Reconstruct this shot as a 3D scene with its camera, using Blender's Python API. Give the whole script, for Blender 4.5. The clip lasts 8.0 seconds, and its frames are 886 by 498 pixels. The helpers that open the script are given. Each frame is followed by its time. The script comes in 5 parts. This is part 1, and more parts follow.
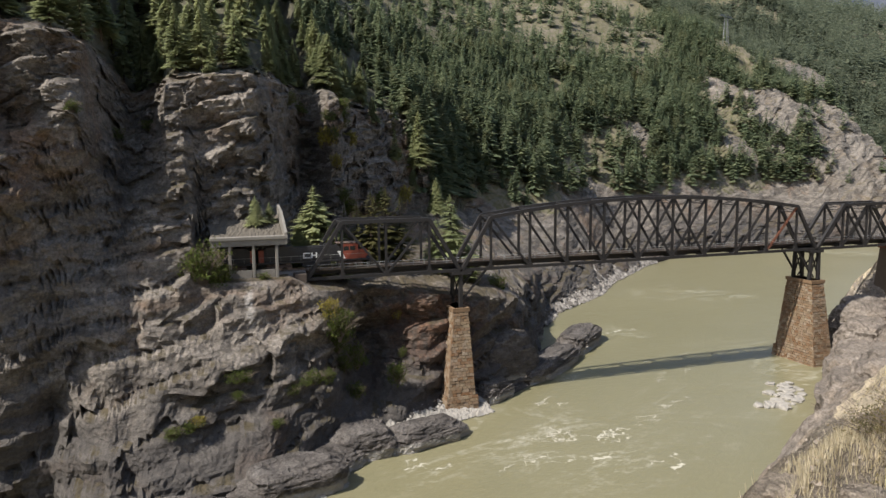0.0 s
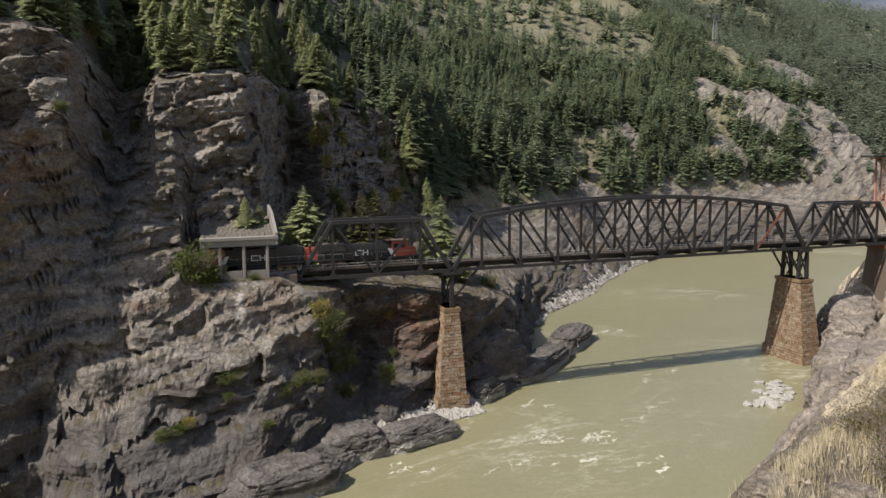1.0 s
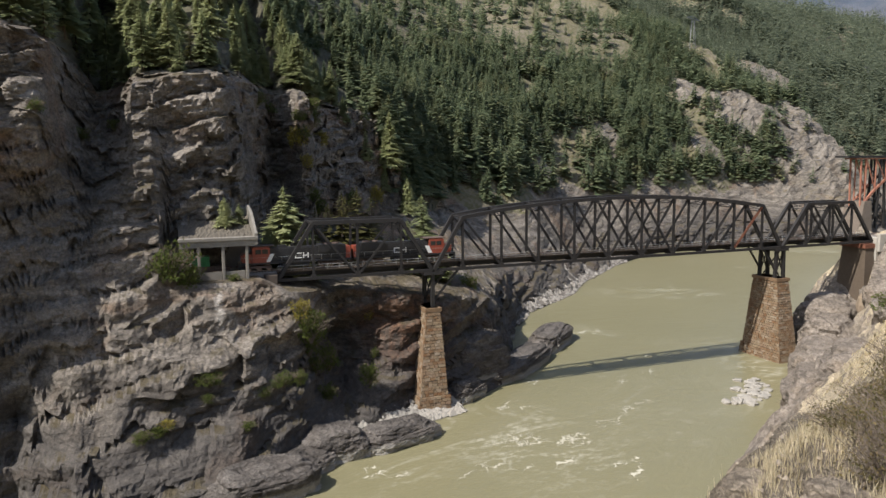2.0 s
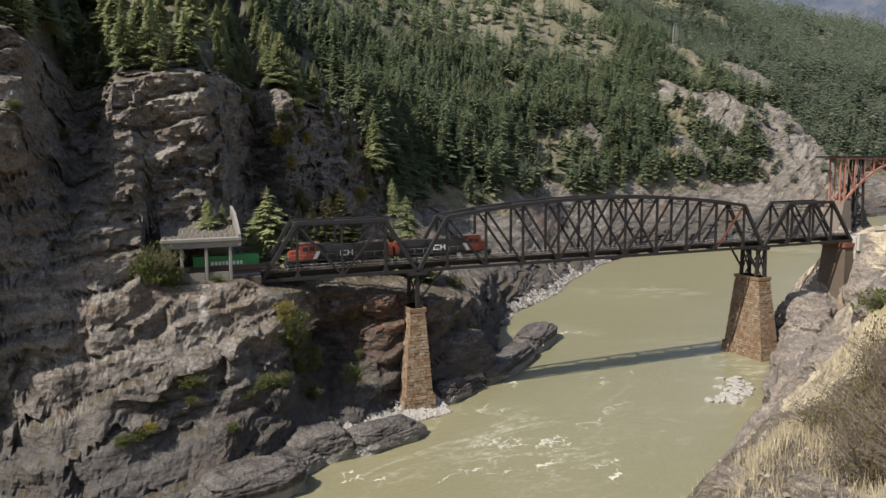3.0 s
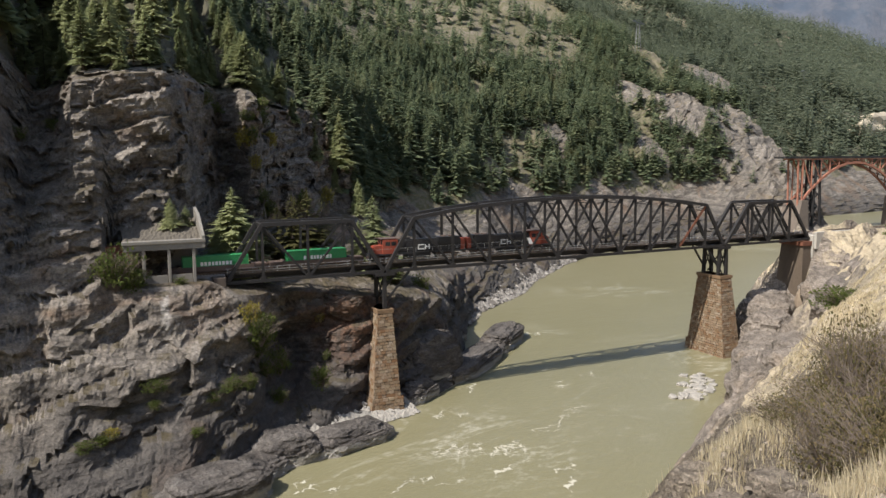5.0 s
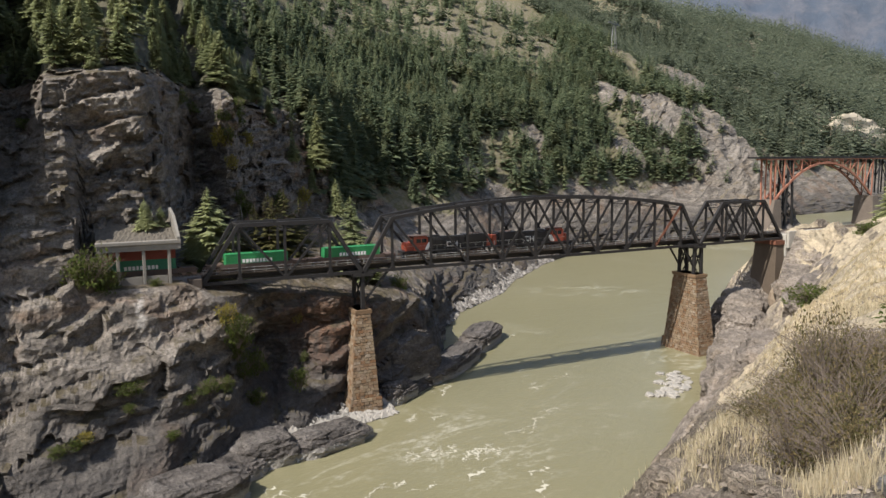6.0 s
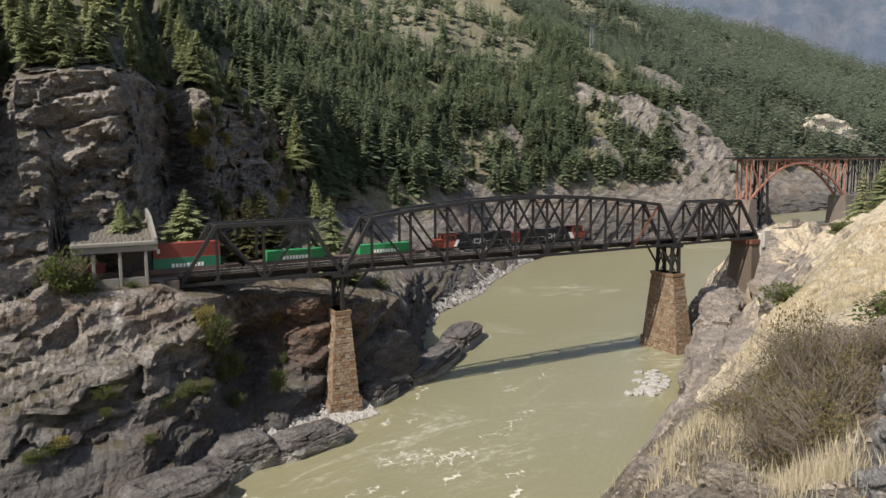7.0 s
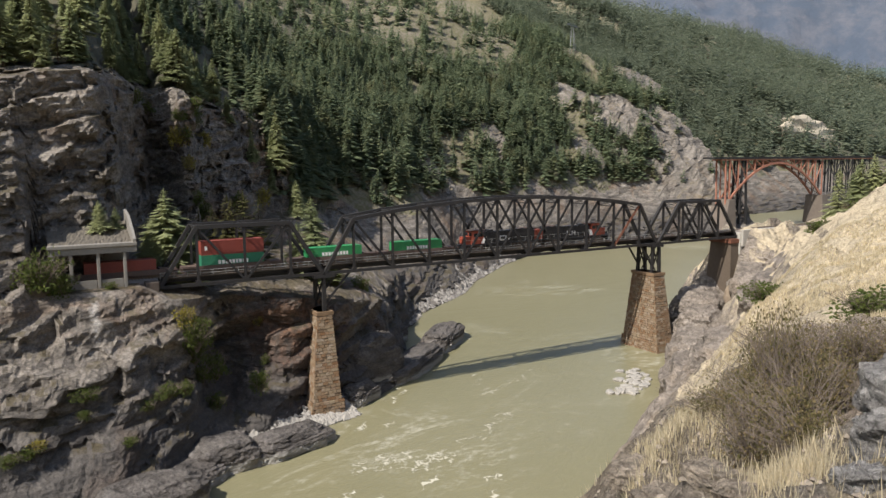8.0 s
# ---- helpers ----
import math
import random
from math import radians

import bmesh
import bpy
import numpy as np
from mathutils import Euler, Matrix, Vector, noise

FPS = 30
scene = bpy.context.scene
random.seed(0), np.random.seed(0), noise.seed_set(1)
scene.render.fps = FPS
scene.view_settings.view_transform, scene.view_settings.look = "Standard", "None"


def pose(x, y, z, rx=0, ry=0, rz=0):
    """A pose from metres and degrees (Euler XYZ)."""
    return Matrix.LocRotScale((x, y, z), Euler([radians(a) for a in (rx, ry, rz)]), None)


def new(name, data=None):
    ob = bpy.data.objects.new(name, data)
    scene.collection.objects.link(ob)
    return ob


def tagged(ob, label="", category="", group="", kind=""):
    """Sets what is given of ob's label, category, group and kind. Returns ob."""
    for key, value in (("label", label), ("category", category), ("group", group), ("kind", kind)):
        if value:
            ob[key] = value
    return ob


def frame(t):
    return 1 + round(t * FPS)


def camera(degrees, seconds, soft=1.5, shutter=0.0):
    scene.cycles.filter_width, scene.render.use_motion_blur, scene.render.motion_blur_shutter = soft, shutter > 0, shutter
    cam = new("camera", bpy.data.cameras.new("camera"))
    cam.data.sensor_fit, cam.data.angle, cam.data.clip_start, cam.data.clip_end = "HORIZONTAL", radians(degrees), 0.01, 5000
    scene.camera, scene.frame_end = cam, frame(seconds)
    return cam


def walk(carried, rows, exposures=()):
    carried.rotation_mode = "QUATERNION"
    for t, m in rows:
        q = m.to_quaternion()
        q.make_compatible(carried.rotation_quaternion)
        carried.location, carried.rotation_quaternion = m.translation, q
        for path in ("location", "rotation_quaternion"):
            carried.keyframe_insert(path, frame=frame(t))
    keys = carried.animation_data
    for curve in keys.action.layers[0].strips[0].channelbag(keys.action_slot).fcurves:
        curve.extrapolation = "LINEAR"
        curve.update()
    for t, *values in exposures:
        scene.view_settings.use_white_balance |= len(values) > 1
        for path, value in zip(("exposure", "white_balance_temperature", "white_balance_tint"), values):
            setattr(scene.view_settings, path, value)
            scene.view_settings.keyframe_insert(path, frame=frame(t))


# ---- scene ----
cam = camera(62.8, 8.0)
EYE = (-52.8, -141.8, 52.63)
# seconds, yaw, pitch, roll of a hand-held pan from one spot
PAN = [
    (0.0, -18.921, -7.117, 0.403), (0.5, -19.201, -7.110, 0.406), (1.0, -19.643, -7.116, 0.430), (1.5, -20.405, -7.121, 0.417),
    (3.0, -22.385, -7.107, 0.407), (3.5, -22.918, -7.106, 0.411), (4.0, -23.603, -7.099, 0.417), (4.5, -24.275, -7.093, 0.411),
    (6.0, -26.758, -7.087, 0.404), (6.5, -27.664, -7.082, 0.402), (7.0, -28.362, -7.071, 0.407), (7.5, -29.090, -7.064, 0.421),
    (8.0, -29.792, -7.065, 0.428),
]
walk(cam, [(t, pose(*EYE, 0, 0, yaw) @ pose(0, 0, 0, 90 + pitch, 0, 0) @ pose(0, 0, 0, 0, 0, -roll)) for t, yaw, pitch, roll in PAN])

# ---- light ----
SUN_WAY = Vector((0.80, 0.23, -1.0)).normalized()
sun = new("sun", bpy.data.lights.new("sun", "SUN"))
sun.data.energy, sun.data.angle, sun.data.color = 5.0, radians(0.53), (1.0, 0.95, 0.885)
sun.matrix_basis = SUN_WAY.to_track_quat("-Z", "Y").to_matrix().to_4x4()
world = bpy.data.worlds.new("sky")
scene.world = world
world.use_nodes = True
wn = world.node_tree.nodes
sky = wn.new("ShaderNodeTexSky")
sky.sky_type, sky.sun_disc = "NISHITA", False
sky.sun_elevation = math.asin(-SUN_WAY.z)
sky.sun_rotation = math.atan2(-SUN_WAY.x, -SUN_WAY.y)
sky.air_density, sky.dust_density = 1.0, 1.5
wn["Background"].inputs["Strength"].default_value = 0.118
world.node_tree.links.new(sky.outputs[0], wn["Background"].inputs["Color"])
scene.view_settings.exposure = 0.66


# ---- numeric noise ----
def lattice(i, j, k, seed):
    h = (i * 374761393 + j * 668265263 + k * 1274126177 + seed * 974634777) & 0xFFFFFFFF
    h = ((h ^ (h >> 13)) * 1103515245) & 0xFFFFFFFF
    h = ((h ^ (h >> 16)) * 2246822519) & 0xFFFFFFFF
    return ((h ^ (h >> 15)) & 0xFFFFFF) / 0x7FFFFF - 1.0


def smooth_noise(x, y, z, seed=0):
    """Value noise in -1..1 on arrays."""
    x, y, z = np.broadcast_arrays(np.asarray(x, float), np.asarray(y, float), np.asarray(z, float))
    i, j, k = (np.floor(a).astype(np.int64) for a in (x, y, z))
    u, v, w = x - i, y - j, z - k
    u, v, w = (a * a * a * (a * (a * 6 - 15) + 10) for a in (u, v, w))
    total = 0
    for a in (0, 1):
        for b in (0, 1):
            for c in (0, 1):
                total = total + lattice(i + a, j + b, k + c, seed) * (u if a else 1 - u) * (v if b else 1 - v) * (w if c else 1 - w)
    return total


def fbm(x, y, z, octaves=4, seed=0, gain=0.5):
    total, amp, f = 0, 1.0, 1.0
    for o in range(octaves):
        total = total + amp * smooth_noise(x * f, y * f, z * f, seed + o)
        amp, f = amp * gain, f * 2.07
    return total


def ridged(x, y, z, octaves=4, seed=0):
    total, amp, f = 0, 1.0, 1.0
    for o in range(octaves):
        total = total + amp * (1 - 2 * np.abs(smooth_noise(x * f, y * f, z * f, seed + o)))
        amp, f = amp * 0.5, f * 2.1
    return total


def blocks(x, y, z, seed):
    """Broken rock: for the cell nearest to each point, a step in -1..1 and a tilted plane across it."""
    i, j, k = (np.floor(a).astype(np.int64) for a in (x, y, z))
    best = np.full(x.shape, 1e9)
    step, tilt = np.zeros(x.shape), np.zeros(x.shape)
    for a in (-1, 0, 1):
        for b in (-1, 0, 1):
            for c in (-1, 0, 1):
                ci, cj, ck = i + a, j + b, k + c
                dx = x - ci - 0.5 - 0.45 * lattice(ci, cj, ck, seed)
                dy = y - cj - 0.5 - 0.45 * lattice(ci, cj, ck, seed + 1)
                dz = z - ck - 0.5 - 0.45 * lattice(ci, cj, ck, seed + 2)
                d = dx * dx + dy * dy + dz * dz
                near = d < best
                best = np.where(near, d, best)
                step = np.where(near, lattice(ci, cj, ck, seed + 3), step)
                tilt = np.where(near, dx * lattice(ci, cj, ck, seed + 4) + dz * lattice(ci, cj, ck, seed + 5), tilt)
    return step, tilt, 1 - np.minimum(best, 1)


def ease(a, b, x):
    t = np.clip((np.asarray(x, float) - a) / (b - a), 0, 1)
    return t * t * (3 - 2 * t)


# ---- materials ----
class Nodes:
    """A small helper to write node trees."""

    def __init__(self, name):
        self.m = bpy.data.materials.new(name)
        self.m.use_nodes = True
        self.t = self.m.node_tree
        self.b = self.t.nodes["Principled BSDF"]
        self.co = self.t.nodes.new("ShaderNodeTexCoord").outputs["Object"]

    def link(self, a, b):
        self.t.links.new(a, b)

    def scaled(self, s, src=None):
        n = self.t.nodes.new("ShaderNodeMapping")
        n.inputs["Scale"].default_value = s if isinstance(s, tuple) else (s, s, s)
        self.link(src or self.co, n.inputs["Vector"])
        return n.outputs[0]

    def warped(self, scale, amount, vec):
        n = self.t.nodes.new("ShaderNodeTexNoise")
        n.inputs["Scale"].default_value, n.inputs["Detail"].default_value = scale, 4
        self.link(self.co, n.inputs["Vector"])
        m = self.t.nodes.new("ShaderNodeVectorMath")
        m.operation = "MULTIPLY_ADD"
        self.link(n.outputs["Color"], m.inputs[0])
        m.inputs[1].default_value = (amount, amount, amount)
        self.link(vec, m.inputs[2])
        return m.outputs[0]

    def noise(self, scale, detail=5.0, rough=0.6, vec=None, distort=0.0):
        n = self.t.nodes.new("ShaderNodeTexNoise")
        n.inputs["Scale"].default_value, n.inputs["Detail"].default_value = scale, detail
        n.inputs["Roughness"].default_value, n.inputs["Distortion"].default_value = rough, distort
        self.link(vec or self.co, n.inputs["Vector"])
        return n.outputs["Fac"]

    def voronoi(self, scale, vec=None, feature="F1", out="Distance"):
        n = self.t.nodes.new("ShaderNodeTexVoronoi")
        n.feature = feature
        n.inputs["Scale"].default_value = scale
        self.link(vec or self.co, n.inputs["Vector"])
        return n.outputs[out]

    def ramp(self, fac, *stops):
        n = self.t.nodes.new("ShaderNodeValToRGB")
        e = n.color_ramp.elements
        while len(e) < len(stops):
            e.new(0.5)
        for el, (p, c) in zip(e, stops):
            el.position, el.color = p, (*c, 1) if isinstance(c, tuple) else (c, c, c, 1)
        self.link(fac, n.inputs[0])
        return n.outputs[0]

    def mix(self, fac, a, b, mode="MIX"):
        n = self.t.nodes.new("ShaderNodeMix")
        n.data_type, n.blend_type = "RGBA", mode
        for v, s in ((fac, n.inputs[0]), (a, n.inputs[6]), (b, n.inputs[7])):
            if isinstance(v, (int, float)):
                s.default_value = v if s == n.inputs[0] else (v, v, v, 1)
            elif isinstance(v, tuple):
                s.default_value = (*v, 1)
            else:
                self.link(v, s)
        return n.outputs[2]

    def math(self, op, a, b=0.0):
        n = self.t.nodes.new("ShaderNodeMath")
        n.operation = op
        for v, s in zip((a, b), n.inputs):
            if isinstance(v, (int, float)):
                s.default_value = v
            else:
                self.link(v, s)
        return n.outputs[0]

    def up(self):
        n = self.t.nodes.new("ShaderNodeNewGeometry")
        s = self.t.nodes.new("ShaderNodeSeparateXYZ")
        self.link(n.outputs["Normal"], s.inputs[0])
        return s.outputs["Z"]

    def axis(self, which):
        s = self.t.nodes.new("ShaderNodeSeparateXYZ")
        self.link(self.co, s.inputs[0])
        return s.outputs[which]

    def rand(self, island=False):
        if island:
            return self.t.nodes.new("ShaderNodeNewGeometry").outputs["Random Per Island"]
        return self.t.nodes.new("ShaderNodeObjectInfo").outputs["Random"]

    def bump(self, h, strength=0.5, dist=0.1, after=None):
        n = self.t.nodes.new("ShaderNodeBump")
        n.inputs["Strength"].default_value, n.inputs["Distance"].default_value = strength, dist
        self.link(h, n.inputs["Height"])
        if after:
            self.link(after, n.inputs["Normal"])
        return n.outputs[0]

    def done(self, color, rough=0.8, normal=None, metal=0.0, spec=0.5):
        for v, k in ((color, "Base Color"), (rough, "Roughness"), (normal, "Normal"), (metal, "Metallic"), (spec, "Specular IOR Level")):
            s = self.b.inputs[k]
            if v is None:
                continue
            if isinstance(v, tuple):
                s.default_value = (*v, 1)
            elif isinstance(v, (int, float)):
                s.default_value = v
            else:
                self.link(v, s)
        return self.m


def rock_material(name, dark, mid, light, stain, grass, grass_at=0.72, grass_amount=1.0, fine=1.0, seep=None, scoured=0):
    n = Nodes(name)
    strata = n.noise(0.16 * fine, 9, 0.66, n.scaled((0.5, 0.5, 1.9)), 0.6)
    cracks = n.voronoi(0.22 * fine, n.warped(0.5 * fine, 3.5 / fine, n.scaled((0.8, 0.8, 1.9))), "DISTANCE_TO_EDGE")
    small = n.noise(1.7 * fine, 8, 0.7)
    base = n.ramp(strata, (0.28, dark), (0.5, mid), (0.74, light))
    base = n.mix(n.ramp(n.noise(0.045, 4, 0.6, None, 1.0), (0.52, 0.0), (0.68, 0.75)), base, stain)
    if seep:
        d = n.t.nodes.new("ShaderNodeVectorMath")
        d.operation = "DISTANCE"
        n.link(n.co, d.inputs[0])
        d.inputs[1].default_value = seep[:3]
        spread = n.math("ADD", n.math("DIVIDE", d.outputs["Value"], seep[3]), n.math("MULTIPLY", n.noise(0.13, 7, 0.7), 1.1))
        base = n.mix(n.ramp(spread, (0.8, 0.8), (1.55, 0.0)), base, n.mix(n.ramp(n.noise(0.45, 7, 0.75), (0.38, 0.0), (0.6, 1.0)), (0.165, 0.075, 0.036), (0.06, 0.043, 0.032)))
    if seep:
        off = n.t.nodes.new("ShaderNodeVectorMath")
        off.operation = "SUBTRACT"
        n.link(n.warped(0.5, 2.4, n.co), off.inputs[0])
        off.inputs[1].default_value = (-43.0, -6.5, 27.0)
        size = n.t.nodes.new("ShaderNodeVectorMath")
        size.operation = "LENGTH"
        n.link(n.scaled((0.9, 0.12, 0.19), off.outputs[0]), size.inputs[0])
        base = n.mix(n.ramp(size.outputs["Value"], (0.45, 0.85), (1.0, 0.0)), base, (0.42, 0.39, 0.35))
    base = n.mix(0.62, base, n.ramp(small, (0.34, 0.3), (0.64, 1.3)), "MULTIPLY")
    base = n.mix(0.5, base, n.ramp(n.noise(0.55 * fine, 6, 0.7, n.scaled((0.7, 0.7, 1.6))), (0.32, 0.35), (0.66, 1.2)), "MULTIPLY")
    base = n.mix(n.ramp(cracks, (0.0, 0.28), (0.03, 0.0)), base, tuple(c * 0.35 for c in dark))
    seams = n.voronoi(0.85 * fine, n.warped(1.1 * fine, 1.6 / fine, n.scaled((0.7, 0.7, 1.9))), "DISTANCE_TO_EDGE")
    base = n.mix(n.ramp(seams, (0.0, 0.22), (0.05, 0.0)), base, tuple(c * 0.3 for c in dark))
    if seep:
        flood = n.math("ADD", n.axis("Z"), n.math("MULTIPLY", n.math("SUBTRACT", n.noise(0.12, 6, 0.65), 0.5), 16.0))
        base = n.mix(n.ramp(n.math("DIVIDE", flood, 20.0), (0.45, 0.66), (1.0, 0.0)), base, (0.05, 0.047, 0.046))
    if name == "dark shore rock":
        rim = n.math("ADD", n.axis("Z"), n.math("MULTIPLY", n.noise(0.6, 5, 0.7), 1.6))
        base = n.mix(n.ramp(n.math("DIVIDE", rim, 10.0), (0.14, 0.85), (0.20, 0.0)), base, (0.40, 0.375, 0.33))
    if scoured:
        grass_amount = n.ramp(n.math("DIVIDE", n.axis("Z"), 60.0), (scoured / 60, 0.0), (scoured / 60 + 0.1, 1.0))
    patch = n.math("ADD", n.up(), n.math("MULTIPLY", n.math("SUBTRACT", n.noise(0.22, 7, 0.7), 0.5), 0.75))
    cover = n.ramp(patch, (grass_at - 0.05, 0.0), (grass_at + 0.09, 1.0))
    cover = n.math("MULTIPLY", cover, grass_amount)
    turf = n.mix(n.ramp(n.noise(0.5, 8, 0.75), (0.3, 0.0), (0.7, 1.0)), grass, tuple(c * 0.55 for c in grass))
    turf = n.mix(n.ramp(n.noise(9.0, 5, 0.75), (0.35, 0.6), (0.6, 0.0)), turf, tuple(c * 0.4 for c in grass))
    base = n.mix(cover, base, turf)
    h1 = n.bump(n.ramp(cracks, (0.0, 0.0), (0.12, 1.0)), 0.3, 0.5)
    h2 = n.bump(strata, 0.9, 1.3, h1)
    chips = n.voronoi(0.75 * fine, n.warped(0.7 * fine, 1.2 / fine, n.scaled((0.9, 0.9, 1.5))))
    h2 = n.bump(chips, 0.7, 0.55, h2)
    grit = n.noise(5.5 * fine, 5, 0.7)
    base = n.mix(0.45, base, n.ramp(grit, (0.36, 0.35), (0.64, 1.35)), "MULTIPLY")
    return n.done(base, 0.92, n.bump(grit, 0.6, 0.12, n.bump(small, 0.8, 0.3, n.bump(n.ramp(seams, (0.0, 0.0), (0.10, 1.0)), 0.35, 0.2, h2))), 0, 0.2)


CLIFF = rock_material("grey cliff rock", (0.0678, 0.059, 0.0507), (0.195, 0.17, 0.143), (0.354, 0.313, 0.266), (0.218, 0.138, 0.0855), (0.1, 0.0796, 0.0413), 0.95, 0.8, 1.0, (-5, 3, 16, 31))
BANK = rock_material("pale bank rock and dry grass", (0.126, 0.108, 0.0903), (0.244, 0.207, 0.172), (0.385, 0.337, 0.285), (0.296, 0.233, 0.17), (0.562, 0.47, 0.326), 0.45, 1.0, 1.0, None, 12)
SHORE = rock_material("dark shore rock", (0.0468, 0.0418, 0.0382), (0.137, 0.121, 0.108), (0.259, 0.234, 0.212), (0.144, 0.115, 0.09), (0.144, 0.13, 0.0936), 1.4, 0.3, 1.8)

SOIL = rock_material("stony brown soil", (0.138, 0.115, 0.0918), (0.298, 0.252, 0.201), (0.482, 0.425, 0.356), (0.39, 0.311, 0.212), (0.459, 0.379, 0.252), 0.93, 0.8, 9.0)
PALE_ROCK = rock_material("pale grey outcrop rock", (0.112, 0.098, 0.084), (0.213, 0.188, 0.16), (0.308, 0.274, 0.235), (0.196, 0.157, 0.118), (0.168, 0.132, 0.0728), 0.85, 0.7, 0.8)


def plain(name, color, rough=0.7, metal=0.0, spread=0.35, scale=1.5, relief=0.2):
    n = Nodes(name)
    a = n.noise(scale, 6, 0.65)
    c = n.mix(a, tuple(v * (1 - spread) for v in color), tuple(min(1, v * (1 + spread)) for v in color))
    c = n.mix(n.ramp(n.noise(scale * 7, 4, 0.7), (0.35, 0.35), (0.6, 0.0)), c, tuple(v * 0.6 for v in color))
    return n.done(c, rough, n.bump(a, relief, 0.05), metal, 0.4)


STEEL = plain("weathered black bridge steel", (0.017, 0.0153, 0.0149), 0.68, 0.0, 0.45, 0.8)
RUST = plain("rusted steel", (0.136, 0.0527, 0.0298), 0.85, 0.0, 0.4, 0.9)
CONCRETE = plain("weathered concrete", (0.184, 0.169, 0.146), 0.9, 0, 0.3, 0.6)
PALE_CONCRETE = plain("pale concrete", (0.336, 0.312, 0.268), 0.9, 0, 0.2, 0.5)
TIMBER = plain("creosoted timber", (0.075, 0.058, 0.045), 0.9, 0, 0.45, 1.3)
RAIL = plain("worn rail steel", (0.22, 0.17, 0.14), 0.45, 0.6, 0.3, 3.0)
PAINTED_RAIL = plain("grey painted railing", (0.315, 0.315, 0.3), 0.6, 0, 0.2, 2.0)
ORANGE_STEEL = plain("faded orange bridge paint", (0.306, 0.132, 0.085), 0.75, 0, 0.35, 0.25)


def water_material():
    n = Nodes("silty river water")
    flow = n.scaled((0.020, 0.038, 1.0))
    swirl = n.noise(1.0, 7, 0.68, flow, 2.2)
    region = n.noise(0.017, 3, 0.5)
    body = n.mix(n.noise(0.02, 4, 0.6), (0.142, 0.131, 0.073), (0.184, 0.168, 0.099))
    veins = n.ramp(n.math("ABSOLUTE", n.math("SUBTRACT", swirl, 0.5)), (0.0, 1.0), (0.03, 0.0))
    foam = n.math("MULTIPLY", veins, n.ramp(region, (0.52, 0.0), (0.66, 0.55)))
    foam = n.math("MULTIPLY", foam, n.ramp(n.noise(0.6, 6, 0.75), (0.42, 0.0), (0.58, 1.0)))
    col = n.mix(foam, body, (0.50, 0.485, 0.41))
    waves = n.bump(n.noise(0.35, 5, 0.6, n.scaled((1.0, 1.6, 1.0)), 0.8), 0.18, 0.5)
    return n.done(col, n.mix(foam, 0.28, 0.8), n.bump(swirl, 0.25, 0.8, waves), 0, 0.28)


def hill_material():
    n = Nodes("dry hillside with scrub")
    a, b = n.noise(0.05, 6, 0.65), n.noise(0.35, 6, 0.7)
    c = n.mix(a, (0.125, 0.105, 0.078), (0.19, 0.168, 0.134))
    c = n.mix(n.ramp(b, (0.44, 0.0), (0.58, 0.85)), c, (0.085, 0.085, 0.040))
    c = n.mix(n.ramp(n.noise(0.012, 4, 0.6), (0.45, 0.0), (0.6, 0.5)), c, (0.125, 0.11, 0.06))
    return n.done(c, 0.95, n.bump(b, 0.8, 1.2), 0, 0.1)


HILL = hill_material()
WOOD_FLOOR = plain("brown green forest floor", (0.072, 0.066, 0.042), 0.95, 0, 0.5, 0.3, 0.8)
WATER = water_material()


def foliage(name, dark, light, yellow=None, island=False):
    n = Nodes(name)
    c = n.mix(n.rand(island), dark, light)
    if yellow:
        c = n.mix(n.ramp(n.noise(0.06, 3, 0.6), (0.55, 0.0), (0.72, 0.8)), c, yellow)
    c = n.mix(n.ramp(n.noise(1.3, 4, 0.7), (0.3, 0.5), (0.6, 0.0)), c, tuple(v * 0.5 for v in dark))
    n.done(c, 0.85, None, 0, 0.15)
    thin, both = n.t.nodes.new("ShaderNodeBsdfTranslucent"), n.t.nodes.new("ShaderNodeMixShader")
    n.link(c, thin.inputs["Color"])
    both.inputs[0].default_value = 0.55
    n.link(n.b.outputs[0], both.inputs[1])
    n.link(thin.outputs[0], both.inputs[2])
    n.link(both.outputs[0], n.t.nodes["Material Output"].inputs["Surface"])
    return n.m


FIR = foliage("fir needles", (0.25, 0.28, 0.14), (0.40, 0.415, 0.215))
WOODS = foliage("conifer woods", (0.105, 0.142, 0.084), (0.24, 0.268, 0.15), (0.23, 0.215, 0.105), True)
# Cooler green for trees past 760 m: distance haze put into the needle colour.
HAZY_WOODS = foliage("far conifer woods with haze tint", (0.11, 0.135, 0.092), (0.20, 0.22, 0.145), None, True)
LEAF = foliage("broad leaves", (0.0675, 0.0945, 0.0252), (0.144, 0.162, 0.045), None, True)
DRY_LEAF = foliage("dry shrub leaves", (0.10, 0.10, 0.035), (0.27, 0.20, 0.105), None, True)
STRAW = foliage("dry grass stalks", (0.482, 0.399, 0.25), (0.816, 0.705, 0.492), None, True)
BARK = plain("bark", (0.09, 0.065, 0.048), 0.95, 0, 0.4, 3.0)
TWIG = plain("grey brown twigs", (0.15, 0.118, 0.092), 0.95, 0, 0.45, 3.0)


